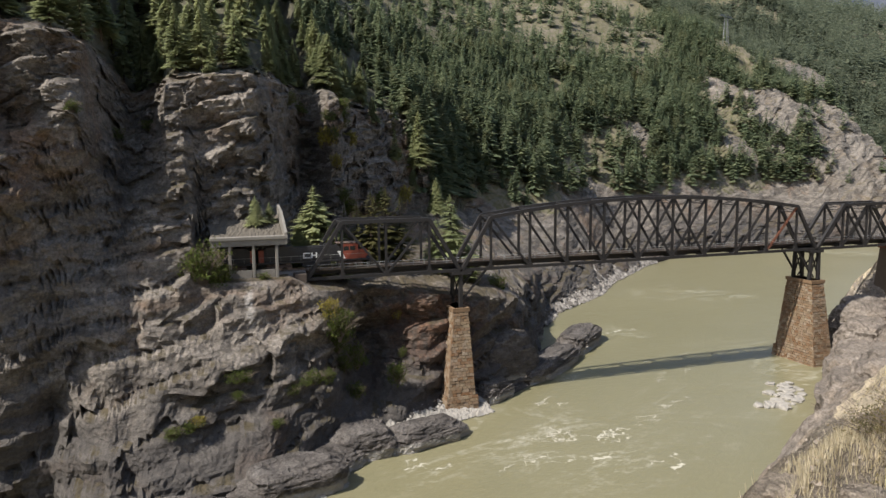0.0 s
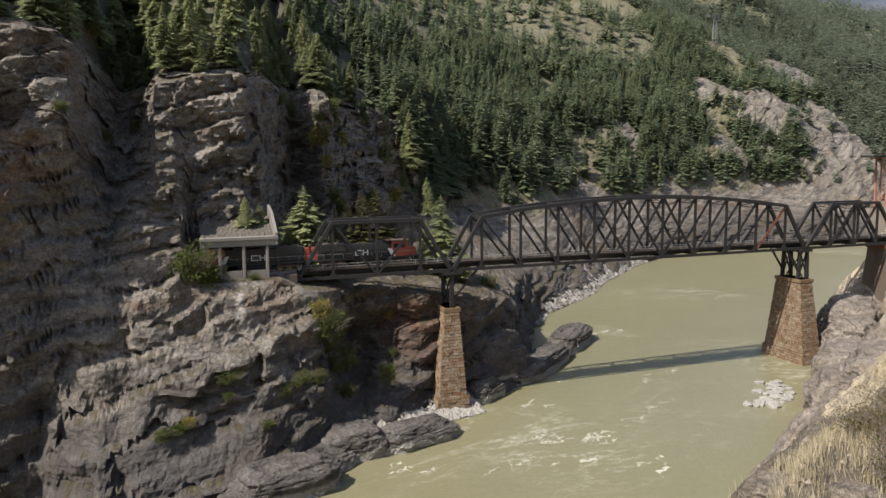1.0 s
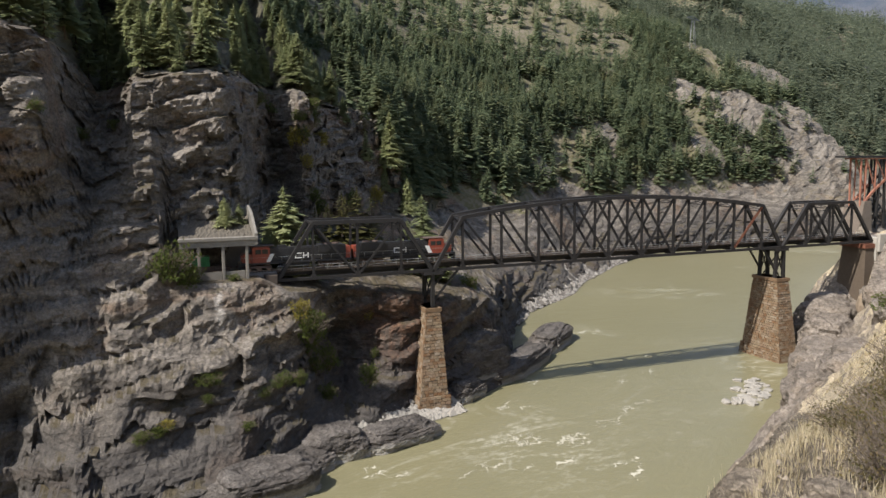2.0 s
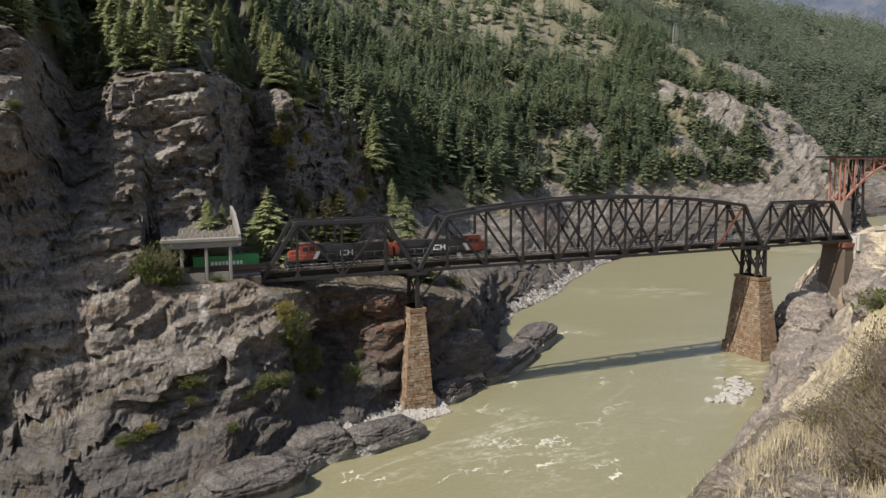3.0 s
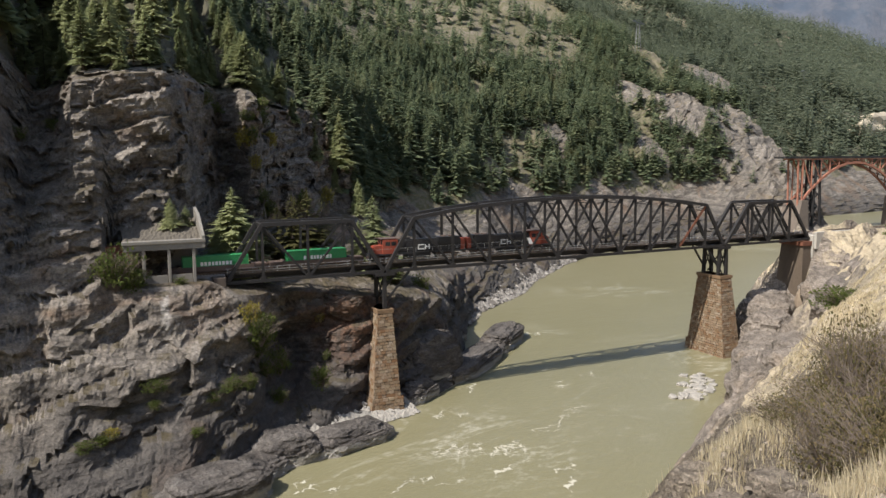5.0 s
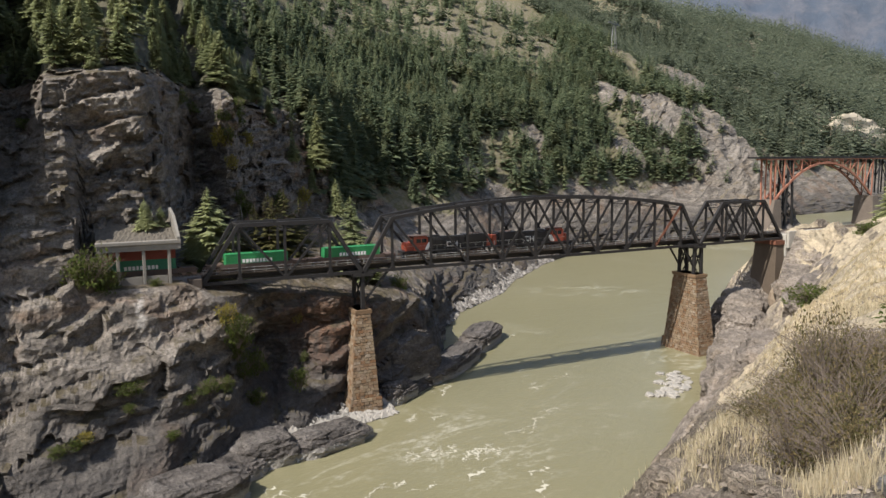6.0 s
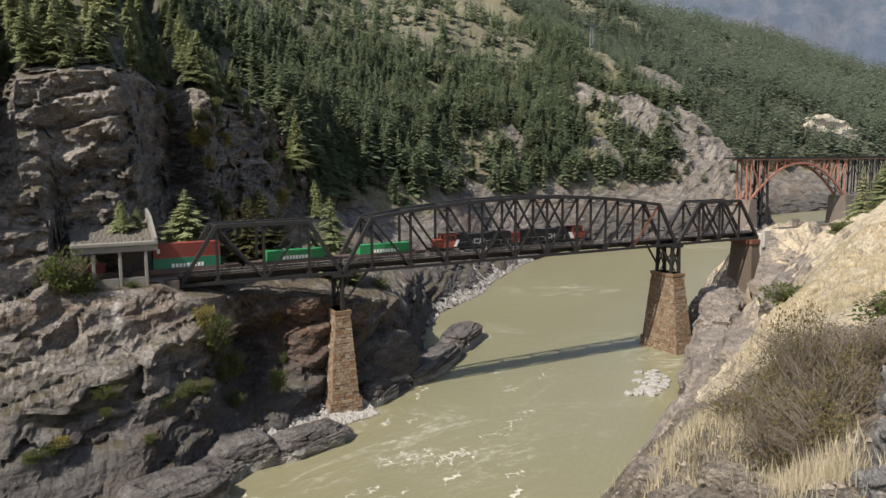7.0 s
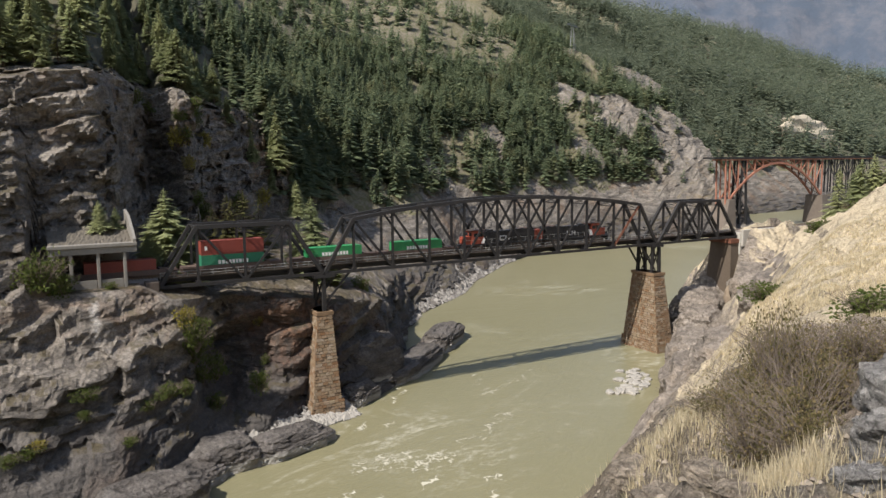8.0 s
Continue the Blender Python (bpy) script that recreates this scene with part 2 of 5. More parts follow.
# ---- mesh helpers ----
def mesh_from(name, verts, faces, material, smooth=False):
    me = bpy.data.meshes.new(name)
    verts = np.asarray(verts, np.float32)
    faces = np.asarray(faces, np.int32)
    k = faces.shape[1]
    me.vertices.add(len(verts))
    me.vertices.foreach_set("co", verts.ravel())
    me.loops.add(faces.size)
    me.loops.foreach_set("vertex_index", faces.ravel())
    me.polygons.add(len(faces))
    me.polygons.foreach_set("loop_start", np.arange(0, faces.size, k, dtype=np.int32))
    me.polygons.foreach_set("use_smooth", np.full(len(faces), smooth))
    me.update(calc_edges=True)
    me.validate()
    me.materials.append(material)
    return me


def part(name, bm, material, parent=None, label=""):
    me = bpy.data.meshes.new(name)
    bm.to_mesh(me)
    bm.free()
    me.materials.append(material)
    ob = new(name, me)
    ob.parent = parent
    return tagged(ob, label)


def share(name, me, parent=None, m=None, label=""):
    ob = new(name, me)
    ob.parent = parent
    if m is not None:
        ob.matrix_basis = m
    return tagged(ob, label)


def box(bm, x0, x1, y0, y1, z0, z1, m=None):
    vs = [bm.verts.new((x, y, z)) for x in (x0, x1) for y in (y0, y1) for z in (z0, z1)]
    for f in ((0, 1, 3, 2), (4, 6, 7, 5), (0, 4, 5, 1), (2, 3, 7, 6), (0, 2, 6, 4), (1, 5, 7, 3)):
        bm.faces.new([vs[i] for i in f])
    if m is not None:
        bmesh.ops.transform(bm, matrix=m, verts=vs)
    return vs


def beam(bm, a, b, w, h, side=(0, 1, 0)):
    """A box section from a to b: w across along side, h the other way."""
    a, b = Vector(a), Vector(b)
    d = (b - a).normalized()
    s = Vector(side)
    s = (s - d * s.dot(d)).normalized()
    u = d.cross(s)
    vs = []
    for p in (a, b):
        for i, j in ((-1, -1), (1, -1), (1, 1), (-1, 1)):
            vs.append(bm.verts.new(p + s * (w / 2 * i) + u * (h / 2 * j)))
    for f in ((3, 2, 1, 0), (4, 5, 6, 7), (0, 1, 5, 4), (1, 2, 6, 5), (2, 3, 7, 6), (3, 0, 4, 7)):
        bm.faces.new([vs[i] for i in f])


def laced(bm, a, b, w, h, plate=0.09, lace=True):
    """A built-up member: two side plates joined by lacing bars, in a truss that runs along x."""
    a, b = Vector(a), Vector(b)
    off = Vector((0, w / 2 - plate / 2, 0))
    beam(bm, a + off, b + off, plate, h)
    beam(bm, a - off, b - off, plate, h)
    n = max(2, int((b - a).length / (w * 1.5)))
    for i in range(n if lace else 0):
        p, q = a.lerp(b, i / n), a.lerp(b, (i + 1) / n)
        s = 1 if i % 2 else -1
        beam(bm, p + off * s, q - off * s, 0.09, 0.05, (0, 0, 1) if abs((b - a).normalized().z) < 0.8 else (1, 0, 0))


def empty_at(name, m=None):
    ob = new(name)
    ob.empty_display_size = 0.5
    if m is not None:
        ob.matrix_basis = m
    return ob


def grid_faces(nu, nv):
    i, j = np.meshgrid(np.arange(nu - 1), np.arange(nv - 1), indexing="ij")
    a = (i * nv + j).ravel()
    return np.stack([a, a + nv, a + nv + 1, a + 1], 1)


# ---- far bank: river edge, rail bench, cliff and mountain, sliced along x ----
def spaced(*stretches):
    """Positions with a given step over each stretch (start, end, step)."""
    out = [np.arange(a, b, s) for a, b, s in stretches]
    return np.concatenate(out + [[stretches[-1][1]]])


def edge(x, *pairs):
    return np.interp(x, [p[0] for p in pairs], [p[1] for p in pairs])


def far_bank_profile(x):
    """Corner points (y, z) of the slope above x, from the river bed to the mountain."""
    yw = edge(x, (-260, -98), (-150, -40), (-120, -28), (-105, -24), (-90, -24), (-79.5, -21), (-75.5, -20), (-73, -27), (-70, -33), (-66, -36), (-56, -33), (-41, -30), (-28, -21), (-19, -11), (-9, -7.5), (0, -2.5), (9, -1), (22, 8), (40, 46), (62, 76), (95, 101),
              (113, 122), (154, 158), (200, 185), (300, 206), (420, 216), (450, 290), (560, 300), (700, 320), (2600, 700))
    y1 = edge(x, (-260, -80), (-150, -30), (-120, -20), (-105, -17), (-98, -16.5), (-94, -17), (-90, -18), (-81, -12.5), (-77.5, -9.5), (-75, -4), (-72, 0), (-68, 2), (-65, -1.5), (-61, -5), (-50, -5.5), (-36, -4.8), (-32, -5.5), (-28, -4.2), (-21, 3), (-5, 8), (10, 13),
              (22, 22), (45, 66), (62, 92), (95, 122), (150, 182), (300, 238), (420, 246), (450, 330), (700, 370), (2600, 760))
    z1 = edge(x, (-260, 75), (-120, 75), (-98, 72), (-94, 62), (-90, 59), (-81, 52), (-77.5, 50), (-75, 46), (-71.5, 40), (-67, 38), (-64, 34), (-60, 32), (-52, 30.5), (-36, 30.3), (-32, 28), (-20, 26), (-5, 24), (10, 21), (22, 18),
              (45, 14), (62, 12), (95, 12), (150, 15), (300, 25), (420, 30), (450, 40), (2600, 60))
    y2 = edge(x, (-260, -60), (-112, -16.5), (-98, -14), (-94, -5), (-87, 0), (-77, -5), (-71, -3), (-68.5, 6), (-66, 6), (-61, -0.6), (-54, -1.2), (-52.6, 7), (-44, 8), (-40.5, 10), (-37, 19), (-31, 39), (-25, 56), (-22, 57), (-18.5, 46), (-16, 47), (-11, 64), (-5, 74), (5, 78), (20, 92), (45, 120), (62, 132),
              (95, 142), (150, 195), (300, 250), (420, 256), (450, 345), (700, 390), (2600, 790))
    z2 = edge(x, (-260, 84), (-122, 86), (-110, 86), (-98, 84), (-94, 63), (-77, 58), (-71, 57), (-68, 50), (-65, 42), (-60, 39.5), (-54, 38.5), (-52.5, 36), (-52, 30.5), (-32, 30.5), (-12, 33), (20, 36), (62, 30), (95, 26), (150, 28), (300, 38), (420, 40), (450, 50), (2600, 70))
    y3 = edge(x, (-260, -30), (-112, -12), (-98, -9), (-93, 5), (-87, 8), (-77, 1), (-70.5, 4), (-67.5, 27), (-63, 38), (-60, 32), (-57, 16), (-42, 17), (-39.5, 19), (-36, 28), (-30, 49), (-24, 66), (-21, 66), (-18, 55), (-15.5, 56), (-10, 74), (-4, 86), (5, 94), (20, 112), (45, 146), (62, 165),
              (95, 190), (150, 245), (300, 300), (420, 305), (450, 392), (700, 440), (2600, 880))
    z3 = edge(x, (-260, 116), (-122, 100), (-111, 93), (-98, 91), (-93, 79), (-74, 74), (-70, 73), (-65, 66), (-58, 67.5), (-42, 70), (-30, 71), (-8, 68), (20, 68), (62, 66), (95, 66),
              (150, 74), (300, 86), (420, 84), (450, 80), (2600, 110))
    rise = edge(x, (-260, 0.18), (-106, 0.18), (-98, 0.66), (0, 0.74), (150, 0.74), (350, 0.70), (700, 0.60), (2600, 0.50))
    return yw, y1, z1, y2, z2, y3, z3, rise


def far_bank_curve(x, reach):
    """Points along each slice; reach gives the metres of slope above the cliff."""
    yw, y1, z1, y2, z2, y3, z3, rise = far_bank_profile(x)
    ys = [yw - 9, yw, yw + 1.5, y1, y2, y3]
    zs = [0 * x - 5, 0 * x - 0.3, 0 * x + 1.0, z1, z2, z3]
    for r in reach:
        ys.append(y3 + r)
        zs.append(z3 + 700 * (1 - np.exp(-rise * (r - 12 * (1 - np.exp(-r / 12))) / 700)))
    return np.stack(ys, 1), np.stack(zs, 1)


# bare rock humps on the mountainside: x, y, radius, height
OUTCROPS = ((338, 326, 27, 8), (352, 288, 30, 9), (402, 264, 56, 13), (300, 264, 16, 5), (590, 512, 52, 14), (148, 232, 10, 2), (142, 199, 13, 3), (212, 250, 16, 3), (410, 396, 44, 6))


REACH = (12, 30, 60, 100, 160, 240, 340, 460, 620, 820, 1100, 1500)
COUNTS = (3, 3, 44, 16, 62, 10, 10, 14, 16, 16, 16, 14, 12, 12, 10, 10, 10)


def far_bank_points(x):
    ky, kz = far_bank_curve(x, REACH)
    y = np.concatenate([ky[:, i:i + 1] + (ky[:, i + 1:i + 2] - ky[:, i:i + 1]) * np.arange(n) / n for i, n in enumerate(COUNTS)] + [ky[:, -1:]], 1)
    z = np.concatenate([kz[:, i:i + 1] + (kz[:, i + 1:i + 2] - kz[:, i:i + 1]) * np.arange(n) / n for i, n in enumerate(COUNTS)] + [kz[:, -1:]], 1)
    xx = np.repeat(x[:, None], y.shape[1], 1)
    # how strongly the rock is broken: not on the rail bench, gently on the forest floor
    yw, y1, z1, y2, z2, y3, z3, rise = (v[:, None] for v in far_bank_profile(x))
    face = ease(-1.0, 3.0, z) * (1 - 0.75 * ease(0, 40, y - y3))
    bench = ease(-2.5, 0.5, y - y1) * (1 - ease(-1.5, 2.0, y - y2)) * (1 - ease(-30, -22, xx)) * ease(-55, -52, xx)
    face = face * (1 - 0.96 * bench) * (1 - 0.6 * ease(30, 70, xx) * ease(8, 16, z))
    s = z - 0.24 * xx + 1.6 * fbm(xx / 14, y / 14, z / 14, 2, 19)
    big = fbm(xx / 17, y / 24, z / 26, 3, 11)
    slab = s / 5.2 - np.floor(s / 5.2)
    ledge = np.minimum(slab / 0.8, (1 - slab) / 0.2)
    mid = ridged(xx / 13, y / 13, s / 3.2, 3, 23)
    joint = np.maximum(0, ridged(xx / 9 + 0.25 * z / 9, y / 9, z / 40, 2, 29) - 0.9)
    small = fbm(xx / 2.2, y / 2.2, s / 1.1, 3, 37)
    crag = ridged(xx / 3.6 + 3, y / 3.6, s / 2.4, 3, 43)
    seam = np.exp(-((slab - 0.93) / 0.06) ** 2) * ease(-0.35, 0.25, fbm(xx / 12, y / 12, z / 9, 2, 97))
    crumble = 0.35 + 0.65 * ease(32, 44, z)
    push = 3.0 * big + 1.7 * ledge + 0.35 * mid * crumble - 1.6 * joint - 1.5 * seam + crumble * (0.30 * crag + 0.25 * small)
    wave = 0.9 * fbm(xx / 5, y / 5, z / 5, 3, 33)
    step, tilt, dome = blocks((xx + wave) / 10.5, y / 10.5, (s + wave) / 6.5, 131)
    push = push + (1.0 + 1.2 * ease(38, 48, z)) * step + 1.7 * tilt + 1.2 * dome
    step, tilt, dome = blocks((xx - wave) / 3.9, y / 3.9, (s + wave) / 2.1, 151)
    push = push + crumble * (0.55 * step + 0.8 * tilt) + 0.3 * dome - 0.3
    step, tilt, dome = blocks((xx + wave) / 1.9, y / 1.9, (s - wave) / 1.25, 171)
    push = push + (0.35 + 0.65 * ease(32, 44, z)) * (0.32 * step + 0.45 * tilt)
    push = push - 15.0 * np.exp(-((xx + 20.5) / 8.0) ** 2 - ((z - 13) / 9.5) ** 2) + 3.5 * np.exp(-((xx + 31) / 4) ** 2 - ((z - 18) / 8) ** 2)
    lip = s + 1.8 * fbm(xx / 6, y / 6, z / 9, 3, 91)
    push = push - 5.0 * ease(28.6, 27.4, lip) * ease(15, 25, lip) * 0.5 * ease(-62, -54, xx) * (1 - ease(-26, -18, xx)) * ease(3, 6, z)
    far = ease(30, 220, y - y3)
    for cx, cy, cr, ch in OUTCROPS:
        d = np.hypot(xx - cx, y - cy) / cr
        hump = np.exp(-d ** 4) 
        z = z + hump * (ch + 0.075 * cr * ridged(xx / (0.35 * cr), y / (0.35 * cr), z / (0.3 * cr), 3, 88))
    lift = far * (26 * fbm(xx / 170, y / 170, 0 * z, 4, 51))
    return xx + 0.5 * face * fbm(xx / 6, y / 6, z / 6, 2, 71), y - face * push, z + 0.35 * face * smooth_noise(xx / 3, y / 3, z / 3, 61) + lift


def far_bank():
    global FAR
    x = spaced((-260, -110, 6), (-110, -84, 0.9), (-84, -60, 0.4), (-60, 60, 0.6), (60, 180, 1.6), (180, 460, 3.5), (460, 900, 9), (900, 2600, 26))
    px, py, pz = FAR = far_bank_points(x)
    me = mesh_from("far_bank", np.stack([px, py, pz], -1).reshape(-1, 3), grid_faces(*px.shape), CLIFF)
    me.materials.append(HILL)
    y3 = far_bank_profile(x)[5][:, None]
    soil = (py - y3 > 6) | ((px > 34) & (pz > 36 + 8 * fbm(px / 20, py / 20, 0 * px, 3, 8)))
    me.materials.append(WOOD_FLOOR)
    woods = soil & ((pz + 14 * fbm(px / 30, py / 30, 0 * px, 3, 6) < 122) | (px < 24) | (px > 330 + 0.9 * (pz - 125)))
    woods = woods & ((px < 50) | (pz > 42 + 8 * fbm(px / 14, py / 14, 0 * px, 3, 7)))
    kind = soil.astype(np.int32) + woods
    kind[woods & (px > 24) & (fbm(px / 26, py / 26, 0 * px, 3, 301) < -0.42)] = 1
    me.materials.append(PALE_ROCK)
    for cx, cy, cr, ch in OUTCROPS[:-1]:
        kind[np.hypot(px - cx, py - cy) < cr * (0.92 + 0.25 * fbm(px / 9, py / 9, 0 * px, 3, 4))] = 3
    cleared = np.hypot(px - 410, py - 396) < 50
    kind[cleared] = 1
    me.polygons.foreach_set("material_index", kind[:-1, :-1].ravel())
    tagged(new("ground", me), "grey rock cliff and dry mountainside above the river", "ground", kind="structure")


far_bank()


def near_bank_height(x, y):
    """The camera's own steep bank, and the rock shoulder that carries the track."""
    away = np.hypot(x + 52.8, y + 141.8)
    turn = np.degrees(np.arctan2(x + 52.8, y + 141.8))
    slope = 51.0 - 1.16 * (y + 141.8) + 0.60 * (x + 52.8)
    slope = slope - 4.6 * ease(26, 90, away) * (1 - ease(150, 210, away))
    slope = np.where(slope > 50, 50 + (slope - 50) * 0.35, slope)
    # a hollow hillside: its height round the standpoint, ring by ring
    rings = (0.0, 5.0, 10.0, 16.0, 30.0, 60.0, 100.0, 155.0, 225.0, 330.0)
    heights = (edge(turn, (30, 50.0), (70, 50.4)),
               edge(turn, (30, 48.6), (41, 49.4), (49, 50.2), (54, 50.3), (61, 50.7), (80, 51.2)),
               edge(turn, (30, 45.8), (41, 47.6), (45.5, 48.3), (49, 48.9), (54, 49.4), (61, 49.9), (80, 51)),
               edge(turn, (30, 41.5), (41, 44.6), (45.5, 45.6), (49, 46.6), (53, 48.4), (57.5, 48.7), (61, 49.1), (80, 51)),
               edge(turn, (30, 31), (41, 36.5), (45.5, 38.8), (49, 41.4), (53, 45.0), (57.5, 46.8), (61, 47.4), (80, 52)),
               edge(turn, (30, 10), (41, 20), (45.5, 28), (49, 32), (53, 38), (57.5, 43.8), (61, 45.6), (80, 54)),
               edge(turn, (30, -10), (41, 0), (45.5, 12), (49, 19), (53, 28.5), (55.5, 37), (57.5, 40.6), (61, 45), (80, 58)),
               edge(turn, (30, -20), (41, -12), (45, -4), (47, 1), (49, 6), (51.5, 12), (53.3, 20), (55.5, 32), (57.5, 38), (61, 46), (80, 66)),
               edge(turn, (30, -30), (45, -20), (49, -4), (51.5, 10), (53.5, 19), (55.5, 26), (57.5, 33), (61, 40), (80, 70)),
               edge(turn, (30, -40), (49, -30), (53.5, -6), (57.5, 16), (61, 24), (80, 60)))
    hollow = heights[0]
    for r0, r1, low, high in zip(rings, rings[1:], heights, heights[1:]):
        hollow = np.where(away > r0, low + (high - low) * np.clip((away - r0) / (r1 - r0), 0, 1), hollow)
    slope = slope + (hollow - slope) * ease(26, 36, turn) * (1 - ease(74, 86, turn)) * (1 - ease(330, 420, away))
    along = np.clip(x, 134, 230)
    away = np.hypot((x - along) * np.where(x < along, 1.9, 1.0), (y - 3.5) * np.where(y < 3.5, 0.8, 1.5))
    shoulder = 30.4 - 1.05 * np.maximum(0, away - 4.5)
    h = np.maximum(slope, shoulder)
    bench = (1 - ease(3.5, 6.0, away)) * (slope < 34)
    rough = (1 - bench) * ease(-2, 4, h)
    near = np.hypot(x + 52.8, y + 141.8)
    calm = 0.08 + 0.55 * ease(14, 70, near) + 0.37 * ease(110, 150, near)
    h = h + rough * calm * (2.6 * fbm(x / 17, y / 17, 0 * x, 3, 5) + 1.3 * ridged(x / 7, y / 7, 0 * x, 3, 9)) + rough * 0.35 * fbm(x / 1.9, y / 1.9, 0 * x, 3, 15) + 0.07 * (1 - ease(10, 20, near)) * ridged(x / 0.7, y / 0.7, 0 * x, 3, 17)
    return np.maximum(h, -4)


def near_bank():
    x = spaced((-150, -60, 5), (-60, -54, 0.5), (-54, -42, 0.16), (-42, -20, 0.5), (-20, 170, 1.0), (170, 420, 5))
    y = spaced((-260, -160, 6), (-160, -143, 0.5), (-143, -131, 0.16), (-131, -100, 0.5), (-100, 60, 1.0), (60, 150, 4))
    xx, yy = np.meshgrid(x, y, indexing="ij")
    zz = near_bank_height(xx, yy)
    me = mesh_from("near_bank", np.stack([xx, yy, zz], -1).reshape(-1, 3), grid_faces(len(x), len(y)), BANK)
    me.materials.append(SOIL)
    away = np.hypot(xx + 52.8, yy + 141.8) + 4 * fbm(xx / 5, yy / 5, 0 * xx, 3, 66)
    me.polygons.foreach_set("material_index", (away < 15)[:-1, :-1].ravel().astype(np.int32))
    tagged(new("ground", me), "steep bank of dry grass and grey rock", "ground", kind="structure")


near_bank()


def river():
    me = mesh_from("river", [(-600, -600, 0), (1800, -600, 0), (1800, 900, 0), (-600, 900, 0)], [(0, 1, 2, 3)], WATER)
    tagged(new("water", me), "silty olive-brown river water with pale foam streaks", "water", kind="structure")


river()


# ---- railway truss bridge ----
CHORD, TRACK_Y, FAR_Y, RAIL_Z = 29.0, 2.9, 5.8, 31.1


def truss_span(x0, nodes, heights, diagonals, name_label):
    """A through truss from x0; nodes: panel points, heights: top chord above the bottom chord at the inner ones."""
    span = empty_at("truss_span", pose(x0, 0, CHORD))
    tagged(span, name_label, "bridge span", "spans of the railway bridge")
    n = len(nodes)
    for y in (0.0, FAR_Y):
        def top(i):
            return (nodes[i], y, heights[i - 1])

        def foot(i):
            return (nodes[i], y, 0.25)
        bm = bmesh.new()
        beam(bm, (nodes[0], y, 0.25), (nodes[-1], y, 0.25), 0.55, 0.62)
        part("bottom_chord", bm, STEEL, span)
        for a, b in ((foot(0), top(1)), (foot(n - 1), top(n - 2))):
            bm = bmesh.new()
            beam(bm, a, b, 0.7, 0.72)
            part("end_post", bm, STEEL, span)
        for i in range(1, n - 2):
            bm = bmesh.new()
            beam(bm, top(i), top(i + 1), 0.75, 0.75)
            part("top_chord", bm, STEEL, span)
        for i in range(1, n - 1):
            bm = bmesh.new()
            laced(bm, foot(i), top(i), 0.46, 0.46)
            part("vertical", bm, STEEL, span)
            bm = bmesh.new()
            beam(bm, (nodes[i] - 0.55, y, 0.5), (nodes[i] + 0.55, y, 0.5), 0.56, 0.9)
            part("gusset_plate", bm, STEEL, span)
        for i, j, rusty in diagonals:
            bm = bmesh.new()
            laced(bm, top(i), foot(j), 0.42, 0.42)
            part("diagonal", bm, RUST if rusty and y == 0 else STEEL, span)
    # portals and top bracing
    for i in range(1, n - 1):
        bm = bmesh.new()
        z = heights[i - 1]
        beam(bm, (nodes[i], 0, z), (nodes[i], FAR_Y, z), 0.3, 0.3, (1, 0, 0))
        beam(bm, (nodes[i], 0, z - 1.4), (nodes[i], FAR_Y, z - 1.4), 0.2, 0.2, (1, 0, 0))
        for s in (0, 1):
            beam(bm, (nodes[i], FAR_Y * s, z - 1.4), (nodes[i], FAR_Y * (1 - s), z), 0.12, 0.12, (1, 0, 0))
        part("sway_frame", bm, STEEL, span)
    for i in range(1, n - 2):
        bm = bmesh.new()
        beam(bm, (nodes[i], 0, heights[i - 1]), (nodes[i + 1], FAR_Y, heights[i]), 0.16, 0.16, (0, 0, 1))
        beam(bm, (nodes[i], FAR_Y, heights[i - 1]), (nodes[i + 1], 0, heights[i]), 0.16, 0.16, (0, 0, 1))
        part("lateral_brace", bm, STEEL, span)
    # floor system
    for i in range(n):
        bm = bmesh.new()
        beam(bm, (nodes[i], 0.2, 0.75), (nodes[i], FAR_Y - 0.2, 0.75), 0.4, 0.95, (1, 0, 0))
        part("floor_beam", bm, STEEL, span)
    for y in (TRACK_Y - 1.0, TRACK_Y + 1.0):
        bm = bmesh.new()
        beam(bm, (nodes[0], y, 1.2), (nodes[-1], y, 1.2), 0.3, 0.75)
        part("stringer", bm, STEEL, span)
    length = nodes[-1] - nodes[0]
    bm = bmesh.new()
    beam(bm, (0, 0.55, 1.72), (0, FAR_Y - 0.55, 1.72), 0.26, 0.26, (1, 0, 0))
    one = part("sleeper", bm, TIMBER, span)
    one.matrix_basis = pose(nodes[0] + 0.25, 0, 0)
    for k in range(1, int(length / 0.5)):
        share("sleeper", one.data, span, pose(nodes[0] + 0.25 + k * 0.5, 0, 0))
    for y in (TRACK_Y - 0.75, TRACK_Y + 0.75):
        bm = bmesh.new()
        beam(bm, (nodes[0], y, 1.98), (nodes[-1], y, 1.98), 0.075, 0.19)
        part("rail", bm, RAIL, span, "worn steel running rail")
    for y in (TRACK_Y - 0.4, TRACK_Y + 0.4):
        bm = bmesh.new()
        beam(bm, (nodes[0], y, 1.95), (nodes[-1], y, 1.95), 0.06, 0.14)
        part("guard_rail", bm, RAIL, span)
    # walkway rail on the near side
    bm = bmesh.new()
    beam(bm, (nodes[0], 0.7, 1.88), (nodes[-1], 0.7, 1.88), 0.7, 0.06)
    part("walkway", bm, TIMBER, span)
    for z in (2.35, 2.9):
        bm = bmesh.new()
        beam(bm, (nodes[0], 0.42, z), (nodes[-1], 0.42, z), 0.07, 0.07)
        part("handrail", bm, PAINTED_RAIL, span)
